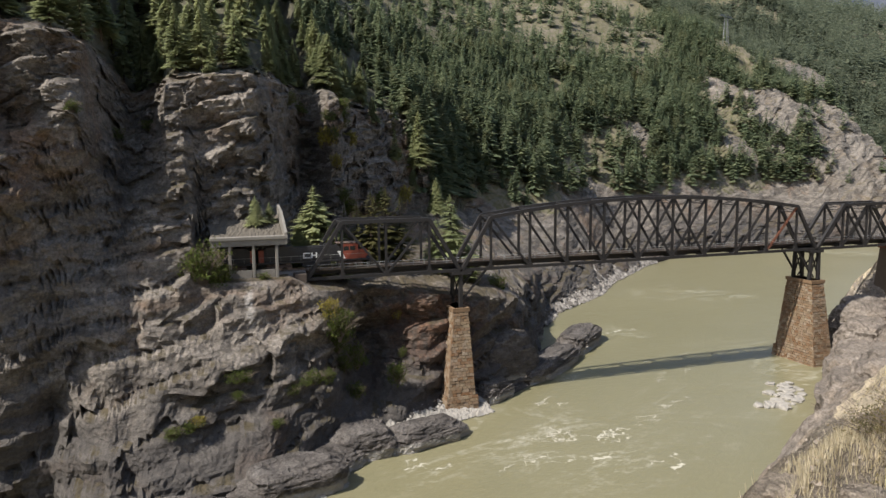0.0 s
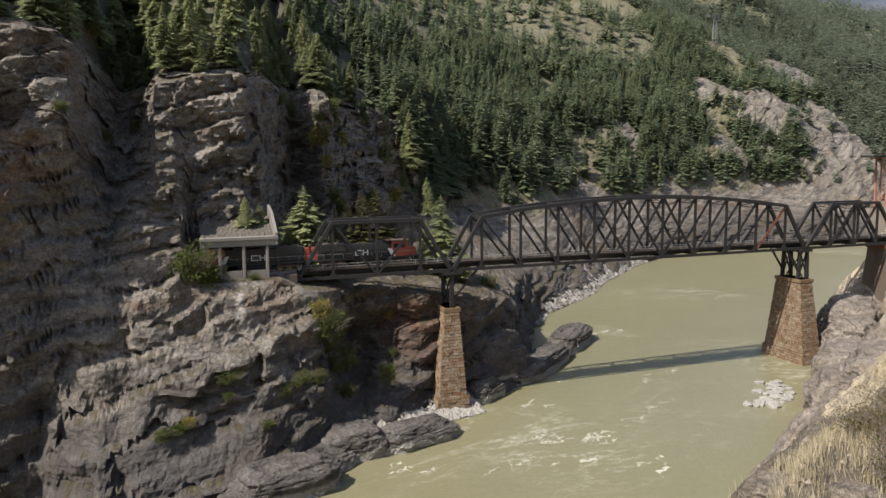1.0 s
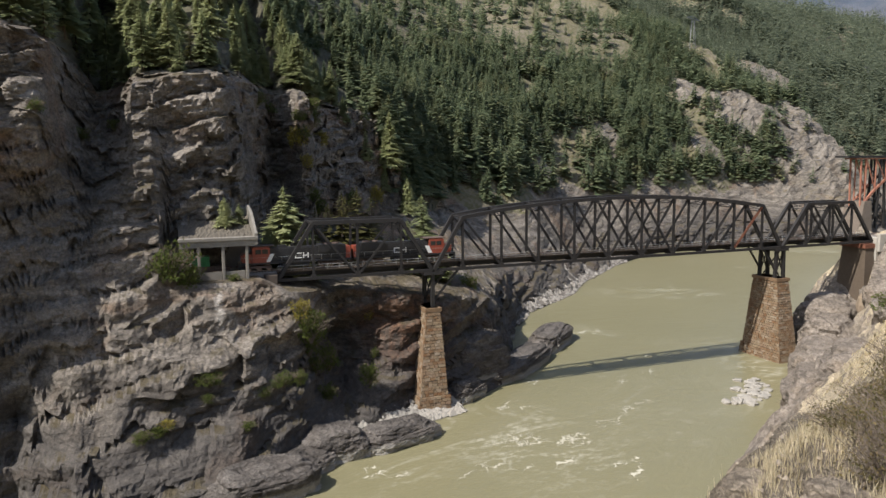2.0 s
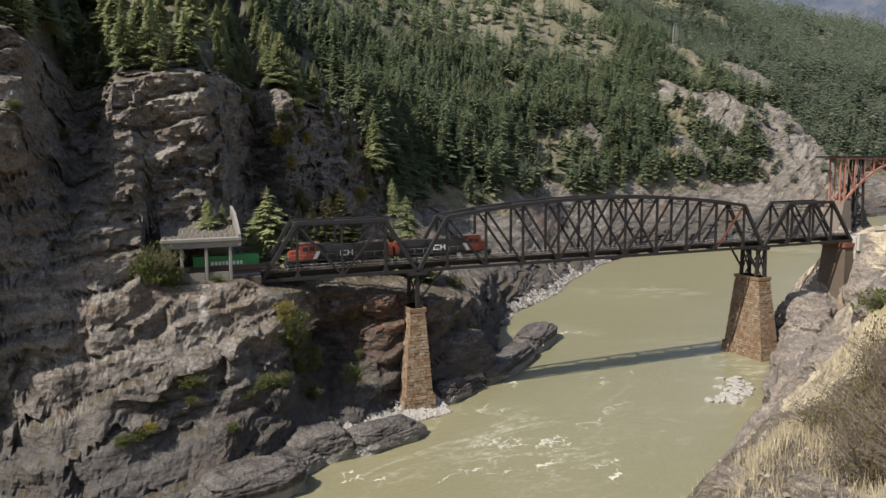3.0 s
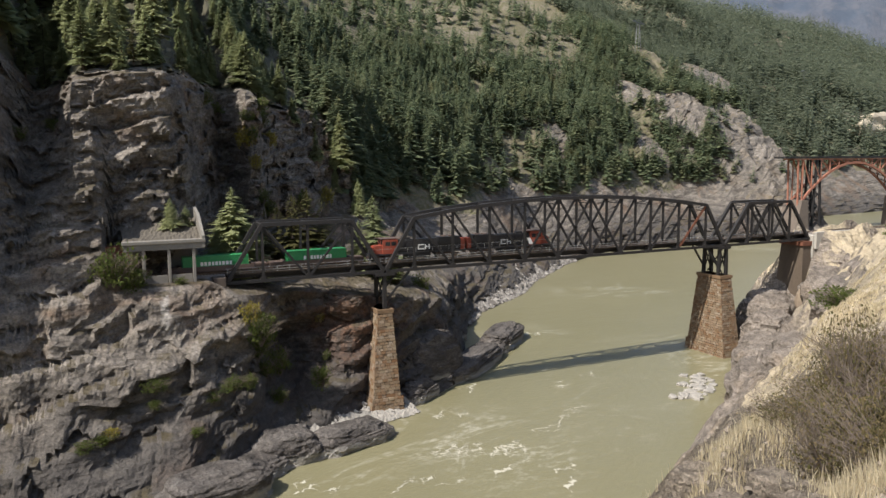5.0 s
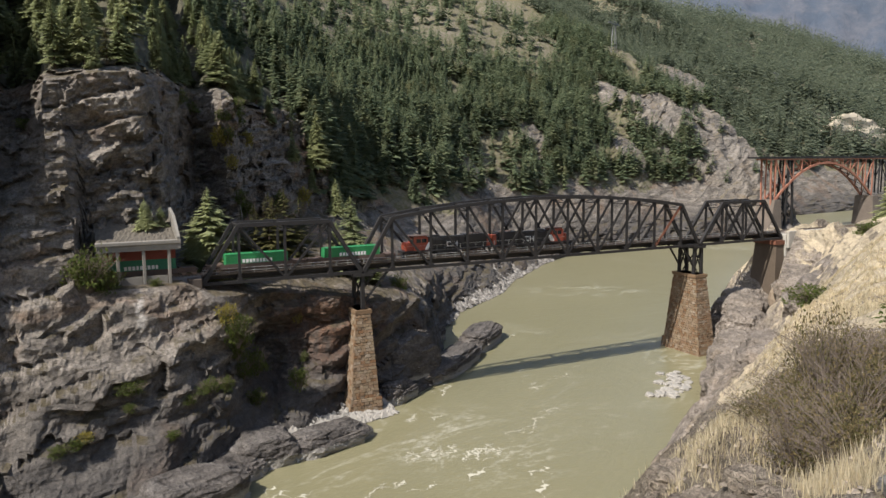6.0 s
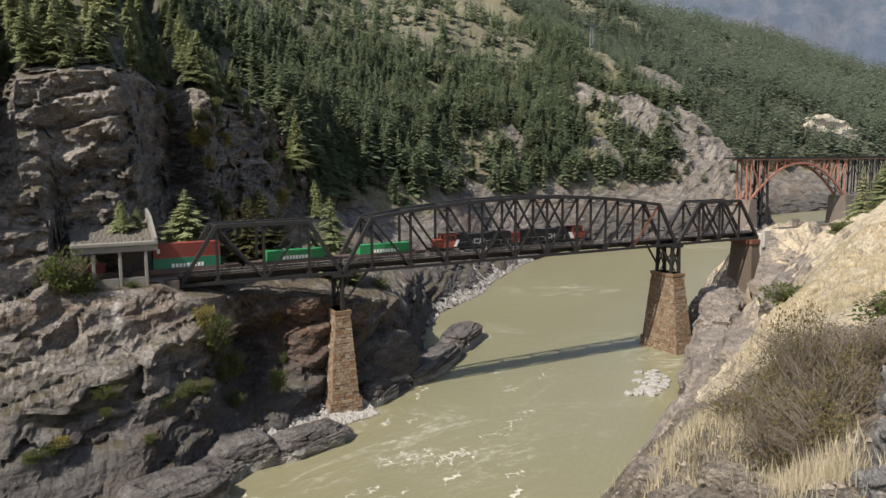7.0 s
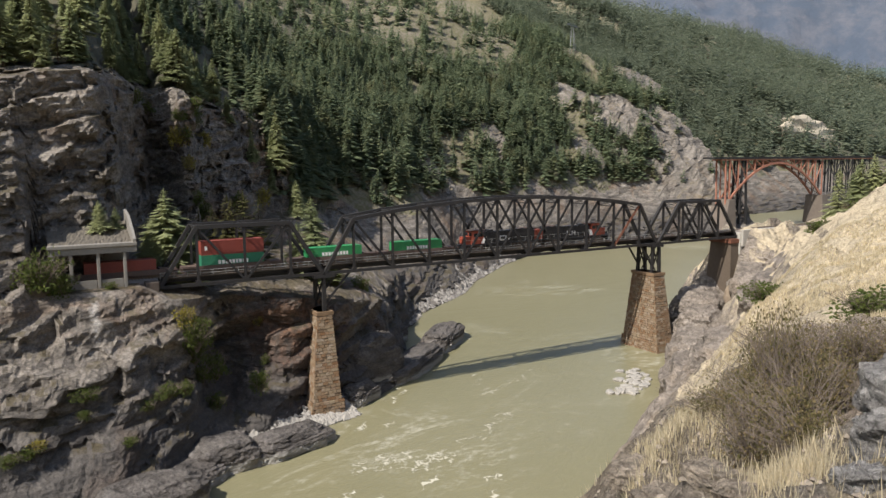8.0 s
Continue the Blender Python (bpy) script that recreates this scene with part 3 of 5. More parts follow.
    for k in range(int(length / 2.4) + 1):
        bm = bmesh.new()
        beam(bm, (nodes[0] + 0.3 + k * 2.4, 0.42, 1.85), (nodes[0] + 0.3 + k * 2.4, 0.42, 2.92), 0.07, 0.07)
        part("railing_post", bm, PAINTED_RAIL, span)
    return span


def build_bridge():
    truss_span(-32.4, (0, 7.0, 16, 25.2, 32), (11.2, 11.2, 11.2), ((1, 2, 0), (3, 2, 0)), "short black steel truss span at the tunnel end")
    pitch = 9.15
    nodes = [0, 6.6] + [6.6 + pitch * k for k in range(1, 10)] + [95.55]
    heights = [11.2, 12.5, 13.4, 14.0, 14.3, 14.3, 14.0, 13.4, 12.5, 11.2]
    diag = [(1, 2, 0), (2, 3, 0), (3, 4, 0), (4, 5, 0), (5, 6, 0), (6, 5, 0), (7, 6, 0), (8, 7, 0), (9, 8, 0), (10, 9, 1), (5, 4, 0), (6, 7, 0)]
    truss_span(0.0, nodes, heights, diag, "long black steel truss span with a curved top chord")
    truss_span(96.0, (0, 8, 16, 24, 32), (11.2, 11.2, 11.2), ((2, 1, 0), (2, 3, 0), (3, 2, 0), (1, 2, 0)), "short black steel truss span at the grassy bank")


build_bridge()


# ---- masonry piers ----
def stone_material(name, tones, mortar):
    n = Nodes(name)
    c = n.ramp(n.rand(True), *[(i / (len(tones) - 1), t) for i, t in enumerate(tones)])
    g = n.noise(2.2, 7, 0.7)
    c = n.mix(0.6, c, n.ramp(g, (0.25, 0.4), (0.75, 1.0)), "MULTIPLY")
    c = n.mix(n.ramp(n.noise(0.25, 4, 0.6, n.scaled((1, 1, 0.25))), (0.55, 0.0), (0.75, 0.5)), c, mortar)
    return n.done(c, 0.92, n.bump(g, 0.6, 0.12), 0, 0.2)


STONE = stone_material("buff pier stone", ((0.136, 0.0918, 0.0578), (0.224, 0.17, 0.112), (0.184, 0.112, 0.0612), (0.272, 0.218, 0.16), (0.163, 0.0884, 0.0442), (0.238, 0.184, 0.122)), (0.136, 0.068, 0.034))
CORE = plain("dark mortar", (0.0896, 0.0672, 0.0476), 0.95)


def pier(name_label, x, top, bottom, z_top, z_base, plinth):
    """top and bottom: half width in x, y from, y to. Courses of separate stones round a core."""
    p = empty_at("bridge_pier", pose(x, 0, 0))
    tagged(p, name_label, "bridge pier", "stone piers of the railway bridge")
    rng = random.Random(int(x) + 5)

    def section(z):
        f = (z - z_base) / (z_top - z_base)
        w = bottom[0] + (top[0] - bottom[0]) * f
        a = bottom[1] + (top[1] - bottom[1]) * f
        b = bottom[2] + (top[2] - bottom[2]) * f
        return w, a, b, bottom[3] * (1 - f)
    bm = bmesh.new()
    rings = []
    for z in (z_base - 3, z_top):
        w, a, b, c = section(z)
        w, a, b = w - 0.25, a + 0.25, b - 0.25
        rings.append([bm.verts.new(v) for v in ((c - w, a, z), (c + w, a, z), (c + w, b, z), (c - w, b, z))])
    for k in range(4):
        bm.faces.new((rings[0][k], rings[0][(k + 1) % 4], rings[1][(k + 1) % 4], rings[1][k]))
    bm.faces.new(rings[1])
    part("core", bm, CORE, p)
    bm = bmesh.new()
    z = z_base - 1.5
    course = 0
    while z < z_top - 0.9:
        h = 0.62
        extra = 0.35 if z < plinth else 0.0
        w0, a0, b0, s0x = section(z)
        w1, a1, b1, s1x = section(z + h)
        w0, w1, a0, a1, b0, b1 = w0 + extra, w1 + extra, a0 - extra, a1 - extra, b0 + extra, b1 + extra
        corners0 = ((s0x - w0, a0), (s0x + w0, a0), (s0x + w0, b0), (s0x - w0, b0))
        corners1 = ((s1x - w1, a1), (s1x + w1, a1), (s1x + w1, b1), (s1x - w1, b1))
        for k in range(4):
            c0, c1 = Vector(corners0[k]), Vector(corners0[(k + 1) % 4])
            d0, d1 = Vector(corners1[k]), Vector(corners1[(k + 1) % 4])
            out = Vector(((0, -1), (1, 0), (0, 1), (-1, 0))[k])
            length = (c1 - c0).length
            cuts, t = [0.0], (0.35 if course % 2 else 0.75)
            while t < length - 0.45:
                cuts.append(t / length)
                t += rng.uniform(0.7, 1.25)
            cuts.append(1.0)
            for s0, s1 in zip(cuts, cuts[1:]):
                push = rng.uniform(-0.05, 0.13)
                g = 0.045 / length
                vs = []
                for (e0, e1), zz in (((c0, c1), z + 0.04), ((d0, d1), z + h - 0.04)):
                    for s in (s0 + g, s1 - g):
                        q = e0.lerp(e1, s)
                        vs.append((q, zz))
                front = [bm.verts.new((q.x + out.x * push, q.y + out.y * push, zz)) for q, zz in vs]
                back = [bm.verts.new((q.x - out.x * 0.3, q.y - out.y * 0.3, zz)) for q, zz in vs]
                bm.faces.new((front[0], front[1], front[3], front[2]))
                for i, j in ((0, 1), (1, 3), (3, 2), (2, 0)):
                    bm.faces.new((front[j], front[i], back[i], back[j]))
        z += h
        course += 1
    tagged(part("stone_facing", bm, STONE, p), "squared buff stones in courses", kind="stuff")
    bm = bmesh.new()
    w, a, b, c = section(z_top)
    box(bm, -w - 0.3, w + 0.3, a - 0.3, b + 0.3, z_top - 0.8, z_top)
    part("cap", bm, STONE, p)
    return p


def steel_tower(x, z0, lean, full):
    t = empty_at("steel_tower", pose(x, 0, z0))
    tagged(t, "black steel tower bracing between the pier and the truss", "bridge tower", "towers on the piers")
    h = CHORD - z0
    legs = ((-1.4, 0.3), (1.4, 0.3), (-1.4, FAR_Y - 0.3), (1.4, FAR_Y - 0.3)) if full else ((0, 0.3), (0, FAR_Y - 0.3))
    for lx, ly in legs:
        bm = bmesh.new()
        beam(bm, (lx, ly, 0), (lx * 0.8, ly, h), 0.75, 0.75)
        part("leg", bm, STEEL, t)
    for y in (0.3, FAR_Y - 0.3):
        if full:
            bm = bmesh.new()
            beam(bm, (-1.4, y, 0.4), (1.2, y, h - 0.3), 0.25, 0.25)
            beam(bm, (1.4, y, 0.4), (-1.2, y, h - 0.3), 0.25, 0.25)
            part("cross_brace", bm, STEEL, t)
        bm = bmesh.new()
        beam(bm, (lean[0], y, lean[1]), (lean[2], y, h), 0.4, 0.4)
        part("strut", bm, STEEL, t)
    bm = bmesh.new()
    beam(bm, (0, 0.3, 0.5), (0, FAR_Y - 0.3, h - 0.5), 0.25, 0.25, (1, 0, 0))
    beam(bm, (0, 0.3, h - 0.5), (0, FAR_Y - 0.3, 0.5), 0.25, 0.25, (1, 0, 0))
    part("cross_brace", bm, STEEL, t)
    bm = bmesh.new()
    box(bm, -2.2, 2.2, -0.4, FAR_Y + 0.4, h - 0.7, h)
    part("bearing_beam", bm, STEEL, t)


pier("tall tapered buff stone pier on the rocky shore", -0.55, (1.55, -0.8, 6.8), (3.4, -5.8, 9.2, -1.7), 21.3, -0.5, 3.4)
pier("tall tapered buff stone pier standing at the water", 95.7, (1.9, -1.0, 7.0), (3.05, -4.6, 9.0, -0.3), 21.3, -0.5, 2.6)
steel_tower(-0.2, 21.3, (0.4, 1.6, 5.8), False)
steel_tower(95.7, 21.3, (-1.3, 1.8, -5.6), True)


# ---- abutments, track on land, rock shed ----
BALLAST = plain("grey ballast", (0.165, 0.146, 0.128), 0.95, 0, 0.5, 6.0, 0.9)
GRAVEL = plain("brown gravel cover", (0.0938, 0.081, 0.0638), 0.95, 0, 0.45, 3.0, 0.8)


def land_track(x0, x1):
    bm = bmesh.new()
    for k in range(2):
        a, b = ((x0, x1), (x0 + 0.01, x1 - 0.01))[k]
        w, z0, z1 = ((2.6, 29.6, 30.5), (2.0, 30.5, 30.85))[k]
        vs = [bm.verts.new(v) for v in ((a, TRACK_Y - w, z0), (b, TRACK_Y - w, z0), (b, TRACK_Y - w + 0.6, z1), (a, TRACK_Y - w + 0.6, z1),
                                        (a, TRACK_Y + w, z0), (b, TRACK_Y + w, z0), (b, TRACK_Y + w - 0.6, z1), (a, TRACK_Y + w - 0.6, z1))]
        for f in ((0, 1, 2, 3), (3, 2, 6, 7), (7, 6, 5, 4), (0, 3, 7, 4), (1, 5, 6, 2)):
            bm.faces.new([vs[i] for i in f])
    bed = tagged(part("track_bed", bm, BALLAST), "grey ballast bed with rails and sleepers", "railway track")
    bm = bmesh.new()
    for k in range(int((x1 - x0) / 0.6)):
        beam(bm, (x0 + 0.3 + k * 0.6, TRACK_Y - 1.3, 30.88), (x0 + 0.3 + k * 0.6, TRACK_Y + 1.3, 30.88), 0.24, 0.2, (1, 0, 0))
    tagged(part("sleeper_row", bm, TIMBER, bed), "timber sleepers", kind="stuff")
    for y in (TRACK_Y - 0.75, TRACK_Y + 0.75):
        bm = bmesh.new()
        beam(bm, (x0, y, 31.03), (x1, y, 31.03), 0.075, 0.17)
        part("rail", bm, RAIL, bed)


land_track(-66.0, -32.45)
land_track(128.05, 232.0)


def rock_shed():
    shed = empty_at("rock_shed", pose(0, 0, 0))
    tagged(shed, "concrete rock shed with gravel roof over the track", "rock shed")
    x0, x1 = -50.2, -36.4
    for x in (-49.8, -46.9, -42.6, -38.3):
        bm = bmesh.new()
        box(bm, x - 0.27, x + 0.27, -2.3, -1.6, 29.4, 36.6)
        bmesh.ops.bevel(bm, geom=bm.edges[:], offset=0.06, segments=1, affect="EDGES")
        part("column", bm, CONCRETE, shed)
    bm = bmesh.new()
    box(bm, x0, x1, -2.45, -1.35, 36.6, 37.7)
    part("beam", bm, CONCRETE, shed)
    bm = bmesh.new()
    box(bm, x0 - 0.2, x1 + 0.2, -2.75, -1.2, 37.703, 38.35)
    bmesh.ops.bevel(bm, geom=bm.edges[:], offset=0.08, segments=1, affect="EDGES")
    part("parapet", bm, CONCRETE, shed)
    bm = bmesh.new()
    box(bm, x0, x1, -1.2, 9.5, 37.2, 37.7)
    part("roof_slab", bm, CONCRETE, shed)
    bm = bmesh.new()
    nx, ny = 40, 14
    rng = random.Random(4)
    rows = [[bm.verts.new((x0 + (x1 - 0.4 - x0) * i / nx, -1.2 + 11.0 * j / ny, 38.0 + 0.30 * (11.0 * j / ny) + rng.uniform(-0.14, 0.14))) for j in range(ny + 1)] for i in range(nx + 1)]
    for i in range(nx):
        for j in range(ny):
            bm.faces.new((rows[i][j], rows[i + 1][j], rows[i + 1][j + 1], rows[i][j + 1]))
    part("roof_fill", bm, GRAVEL, shed, "gravel and scree lying on the roof")
    bm = bmesh.new()
    vs = [bm.verts.new((x, y, z)) for x in (x1 - 0.4, x1 + 0.1) for y, z in ((-2.6, 36.8), (-2.6, 38.9), (4.0, 42.4), (9.5, 43.5), (9.5, 36.8))]
    bm.faces.new(vs[4::-1])
    bm.faces.new(vs[5:])
    for i in range(5):
        j = (i + 1) % 5
        bm.faces.new((vs[i], vs[j], vs[5 + j], vs[5 + i]))
    part("wing_wall", bm, CONCRETE, shed)
    for a, b in ((-49.4, -47.3), (-46.5, -43.0), (-42.2, -38.7)):
        bm = bmesh.new()
        box(bm, a, b, -2.0, -1.7, 29.6, 31.9)
        part("low_wall", bm, CONCRETE, shed)
    bm = bmesh.new()
    box(bm, x0, x1, 8.6, 9.4, 29.4, 37.2)
    part("back_wall", bm, CONCRETE, shed)


rock_shed()


def abutment(name_label, spec, material):
    a = empty_at("bridge_abutment")
    tagged(a, name_label, "bridge abutment")
    for nm, x0, x1, y0, y1, z0, z1 in spec:
        bm = bmesh.new()
        box(bm, x0, x1, y0, y1, z0, z1)
        bmesh.ops.bevel(bm, geom=bm.edges[:], offset=0.12, segments=1, affect="EDGES")
        part(nm, bm, material, a)
    return a


abutment("low dark abutment under the truss end at the shed", (("block", -35.0, -32.1, -1.2, 7.0, 24.0, 28.7), ("back_wall", -35.0, -32.6, -1.2, 7.0, 28.703, 30.6)), TIMBER)
abutment("pale concrete abutment wall beside the track", (("wall", 128.4, 152.0, -2.2, -1.4, 26.5, 31.4), ("block", 128.3, 130.5, -1.3, 7.4, 24.0, 30.4)), PALE_CONCRETE)


def end_pier():
    p = empty_at("bridge_pier", pose(126.6, 0, 0))
    tagged(p, "dark tapered pier standing on the bank rock", "bridge pier", "stone piers of the railway bridge")
    bm = bmesh.new()
    rings = []
    for z, w, a, b in ((0, 3.2, -2.4, 8.2), (27.5, 1.5, -0.7, 6.6)):
        rings.append([bm.verts.new(v) for v in ((-w, a, z), (w, a, z), (w, b, z), (-w, b, z))])
    for k in range(4):
        bm.faces.new((rings[0][k], rings[0][(k + 1) % 4], rings[1][(k + 1) % 4], rings[1][k]))
    bm.faces.new(rings[1])
    part("shaft", bm, CORE, p)
    bm = bmesh.new()
    box(bm, -2.0, 2.0, -1.0, 6.9, 27.503, 28.7)
    part("cap", bm, RUST, p)


end_pier()


# ---- train ----
BLACK_PAINT = plain("black locomotive paint", (0.022, 0.022, 0.024), 0.5, 0, 0.3, 1.2)
RED_PAINT = plain("red orange locomotive paint", (0.24, 0.052, 0.0304), 0.45, 0, 0.15, 0.8)
WHITE_PAINT = plain("white lettering paint", (0.663, 0.663, 0.646), 0.6, 0, 0.08, 2.0)
GREEN_PAINT = plain("bright green container paint", (0.028, 0.208, 0.072), 0.5, 0, 0.18, 0.7)
TEAL_PAINT = plain("dull green container paint", (0.024, 0.16, 0.088), 0.55, 0, 0.2, 0.7)
RUSTY_RED = plain("rust red container paint", (0.192, 0.04, 0.028), 0.6, 0, 0.22, 0.6)
CAR_STEEL = plain("dirty wagon steel", (0.088, 0.06, 0.048), 0.75, 0, 0.4, 1.0)
GLASS = plain("dark cab glass", (0.015, 0.018, 0.02), 0.08)


def wheel_truck(owner, x, axles, material):
    bm = bmesh.new()
    half = (axles - 1) * 0.95
    for s in (-1, 1):
        box(bm, x - half - 0.5, x + half + 0.5, s * 1.0 - 0.12, s * 1.0 + 0.12, 0.45, 0.95)
    box(bm, x - 0.5, x + 0.5, -1.0, 1.0, 0.6, 1.0)
    truck = part("truck", bm, material, owner)
    for k in range(axles):
        for s in (-1, 1):
            bm = bmesh.new()
            bmesh.ops.create_cone(bm, cap_ends=True, segments=20, radius1=0.5, radius2=0.5, depth=0.14, matrix=pose(x - half + 1.9 * k, s * 0.76, 0.5, 90, 0, 0))
            part("wheel", bm, RAIL, truck)
    return truck


def locomotive(name_label):
    """Six-axle freight locomotive, nose at x = 0, facing +x, wheels on z = 0."""
    loco = empty_at("locomotive")
    tagged(loco, name_label, "locomotive", "locomotives of the train")
    bm = bmesh.new()
    box(bm, -22.3, 0.0, -1.52, 1.52, 1.25, 1.6)
    part("walkway", bm, BLACK_PAINT, loco)
    bm = bmesh.new()
    vs = box(bm, -21.2, -6.0, -1.0, 1.0, 1.6, 4.35)
    bmesh.ops.bevel(bm, geom=[e for e in bm.edges if abs(e.verts[0].co.x - e.verts[1].co.x) > 1], offset=0.25, segments=2, affect="EDGES")
    box(bm, -20.6, -15.6, -1.35, 1.35, 3.1, 4.55)
    part("hood", bm, BLACK_PAINT, loco, "black painted long hood")
    for k in range(9):
        for s in (-1, 1):
            bm = bmesh.new()
            box(bm, -14.6 + k * 0.95, -13.85 + k * 0.95, s * 1.0 - 0.04, s * 1.0 + 0.04, 1.75, 3.7)
            part("hood_door", bm, BLACK_PAINT, loco)
    for x in (-19.3, -17.4):
        bm = bmesh.new()
        bmesh.ops.create_cone(bm, cap_ends=True, segments=18, radius1=0.75, radius2=0.75, depth=0.2, matrix=pose(x, 0, 4.63))
        part("radiator_fan", bm, CAR_STEEL, loco)
    bm = bmesh.new()
    box(bm, -9.3, -7.6, -0.5, 0.5, 4.3, 4.75)
    part("exhaust_stack", bm, BLACK_PAINT, loco)
    bm = bmesh.new()
    box(bm, -6.0, -2.6, -1.5, 1.5, 1.6, 4.75)
    bmesh.ops.bevel(bm, geom=[e for e in bm.edges if e.verts[0].co.z > 4 and e.verts[1].co.z > 4], offset=0.22, segments=2, affect="EDGES")
    cab = part("cab", bm, RED_PAINT, loco, "red orange cab")
    for s in (-1, 1):
        for a, b in ((-5.6, -4.5), (-4.3, -3.2)):
            bm = bmesh.new()
            box(bm, a, b, s * 1.5 - 0.03, s * 1.5 + 0.03, 3.3, 4.15)
            part("side_window", bm, GLASS, cab)
        bm = bmesh.new()
        box(bm, -2.62, -2.56, s * 0.7 - 0.5, s * 0.7 + 0.5, 3.55, 4.3)
        part("windscreen", bm, GLASS, cab)
        bm = bmesh.new()
        q = [bm.verts.new((x, s * 1.515, z)) for x, z in ((-6.0, 1.7), (-5.2, 1.7), (-6.0, 3.2), (-6.8, 3.2))]
        r = [bm.verts.new((v.co.x, s * 1.0, v.co.z)) for v in q]
        for f in ((q[0], q[1], q[2], q[3]), (r[3], r[2], r[1], r[0]), (q[0], r[0], r[1], q[1]), (q[2], r[2], r[3], q[3]), (q[1], r[1], r[2], q[2]), (q[3], r[3], r[0], q[0])):
            bm.faces.new(f)
        part("stripe", bm, WHITE_PAINT, cab, "white slanted paint stripe")
    bm = bmesh.new()
    box(bm, -2.6, -0.55, -1.05, 1.05, 1.6, 3.35)
    bmesh.ops.bevel(bm, geom=[e for e in bm.edges if e.verts[0].co.x > -1 and e.verts[1].co.x > -1], offset=0.3, segments=2, affect="EDGES")
    part("nose", bm, RED_PAINT, loco, "red orange short nose")
    bm = bmesh.new()
    box(bm, -6.9, -2.2, -1.53, 1.53, 4.755, 4.85)
    part("cab_roof", bm, CAR_STEEL, loco)
    bm = bmesh.new()
    box(bm, -22.2, -21.2, -1.0, 1.0, 1.6, 4.0)
    part("rear_panel", bm, RED_PAINT, loco, "red orange rear end panel")
    bm = bmesh.new()
    box(bm, -13.8, -8.2, -1.35, 1.35, 0.35, 1.24)
    bmesh.ops.bevel(bm, geom=bm.edges[:], offset=0.15, segments=1, affect="EDGES")
    part("fuel_tank", bm, BLACK_PAINT, loco)
    for x in (-18.2, -3.9):
        wheel_truck(loco, x, 3, CAR_STEEL)
    for s in (-1, 1):
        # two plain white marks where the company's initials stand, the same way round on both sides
        y0, y1 = (s * 1.06 - 0.03, s * 1.06 + 0.03)
        for strokes in (((-13.6, -12.2, 2.95, 3.15), (-13.6, -12.2, 2.05, 2.25), (-13.6, -13.4, 2.25, 2.95)),
                        ((-12.0, -11.78, 2.05, 3.15), (-11.1, -10.88, 2.05, 3.15), (-11.78, -11.1, 2.5, 2.7))):
            bm = bmesh.new()
            for a, b, z0, z1 in strokes:
                a, b = (a, b) if s < 0 else (-24.48 - b, -24.48 - a)
                box(bm, a, b, y0, y1, z0, z1)
            part("white_mark", bm, WHITE_PAINT, loco)
        bm = bmesh.new()
        beam(bm, (-22.2, s * 1.48, 2.62), (-0.2, s * 1.48, 2.62), 0.045, 0.045)
        for k in range(12):
            if not -6.9 < -22.0 + k * 1.97 < -2.3:
                beam(bm, (-22.0 + k * 1.97, s * 1.48, 1.6), (-22.0 + k * 1.97, s * 1.48, 2.62), 0.045, 0.045)
        part("handrail", bm, PAINTED_RAIL, loco)
    for x in (-22.45, 0.15):
        bm = bmesh.new()
        box(bm, x - 0.3, x + 0.3, -0.2, 0.2, 0.7, 1.1)
        part("coupler", bm, CAR_STEEL, loco)
    bm = bmesh.new()
    box(bm, -0.35, 0.05, -1.45, 1.45, 0.25, 1.24)
    part("pilot", bm, BLACK_PAINT, loco)
    return loco


def container(name_label, paint, z, high, marks):
    """A forty-foot box, centre at x = 0, floor at z, with pressed ribs."""
    c = empty_at("shipping_container")
    tagged(c, name_label, "shipping container", "containers on the train")
    bm = bmesh.new()
    box(bm, -6.04, 6.04, -1.17, 1.17, z + 0.06, z + high - 0.04)
    for k in range(43):
        x = -5.75 + k * 0.2738
        for s in (-1, 1):
            box(bm, x - 0.075, x + 0.075, s * 1.19 - 0.025, s * 1.19 + 0.025, z + 0.18, z + high - 0.16)
    part("ribbed_body", bm, paint, c)
    bm = bmesh.new()
    for s in (-1, 1):
        for zz in (z + 0.09, z + high - 0.07):
            box(bm, -6.09, 6.09, s * 1.2 - 0.03, s * 1.2 + 0.03, zz - 0.08, zz + 0.08)
        for x in (-6.0, 6.0):
            box(bm, x - 0.09, x + 0.09, s * 1.2 - 0.032, s * 1.2 + 0.032, z + 0.02, z + high)
    part("frame", bm, paint, c)
    for x in (-6.0, 6.0):
        for s in (-1, 1):
            bm = bmesh.new()
            box(bm, x - 0.1, x + 0.1, s * 1.17 - 0.06, s * 1.17 + 0.06, z + high - 0.14, z + high + 0.01)
            part("corner_casting", bm, CAR_STEEL, c)
    for a, b, h in marks:
        bm = bmesh.new()
        box(bm, a, b, -1.245, -1.222, z + high * 0.5 - h / 2, z + high * 0.5 + h / 2)
        part("white_mark", bm, WHITE_PAINT, c)
    return c


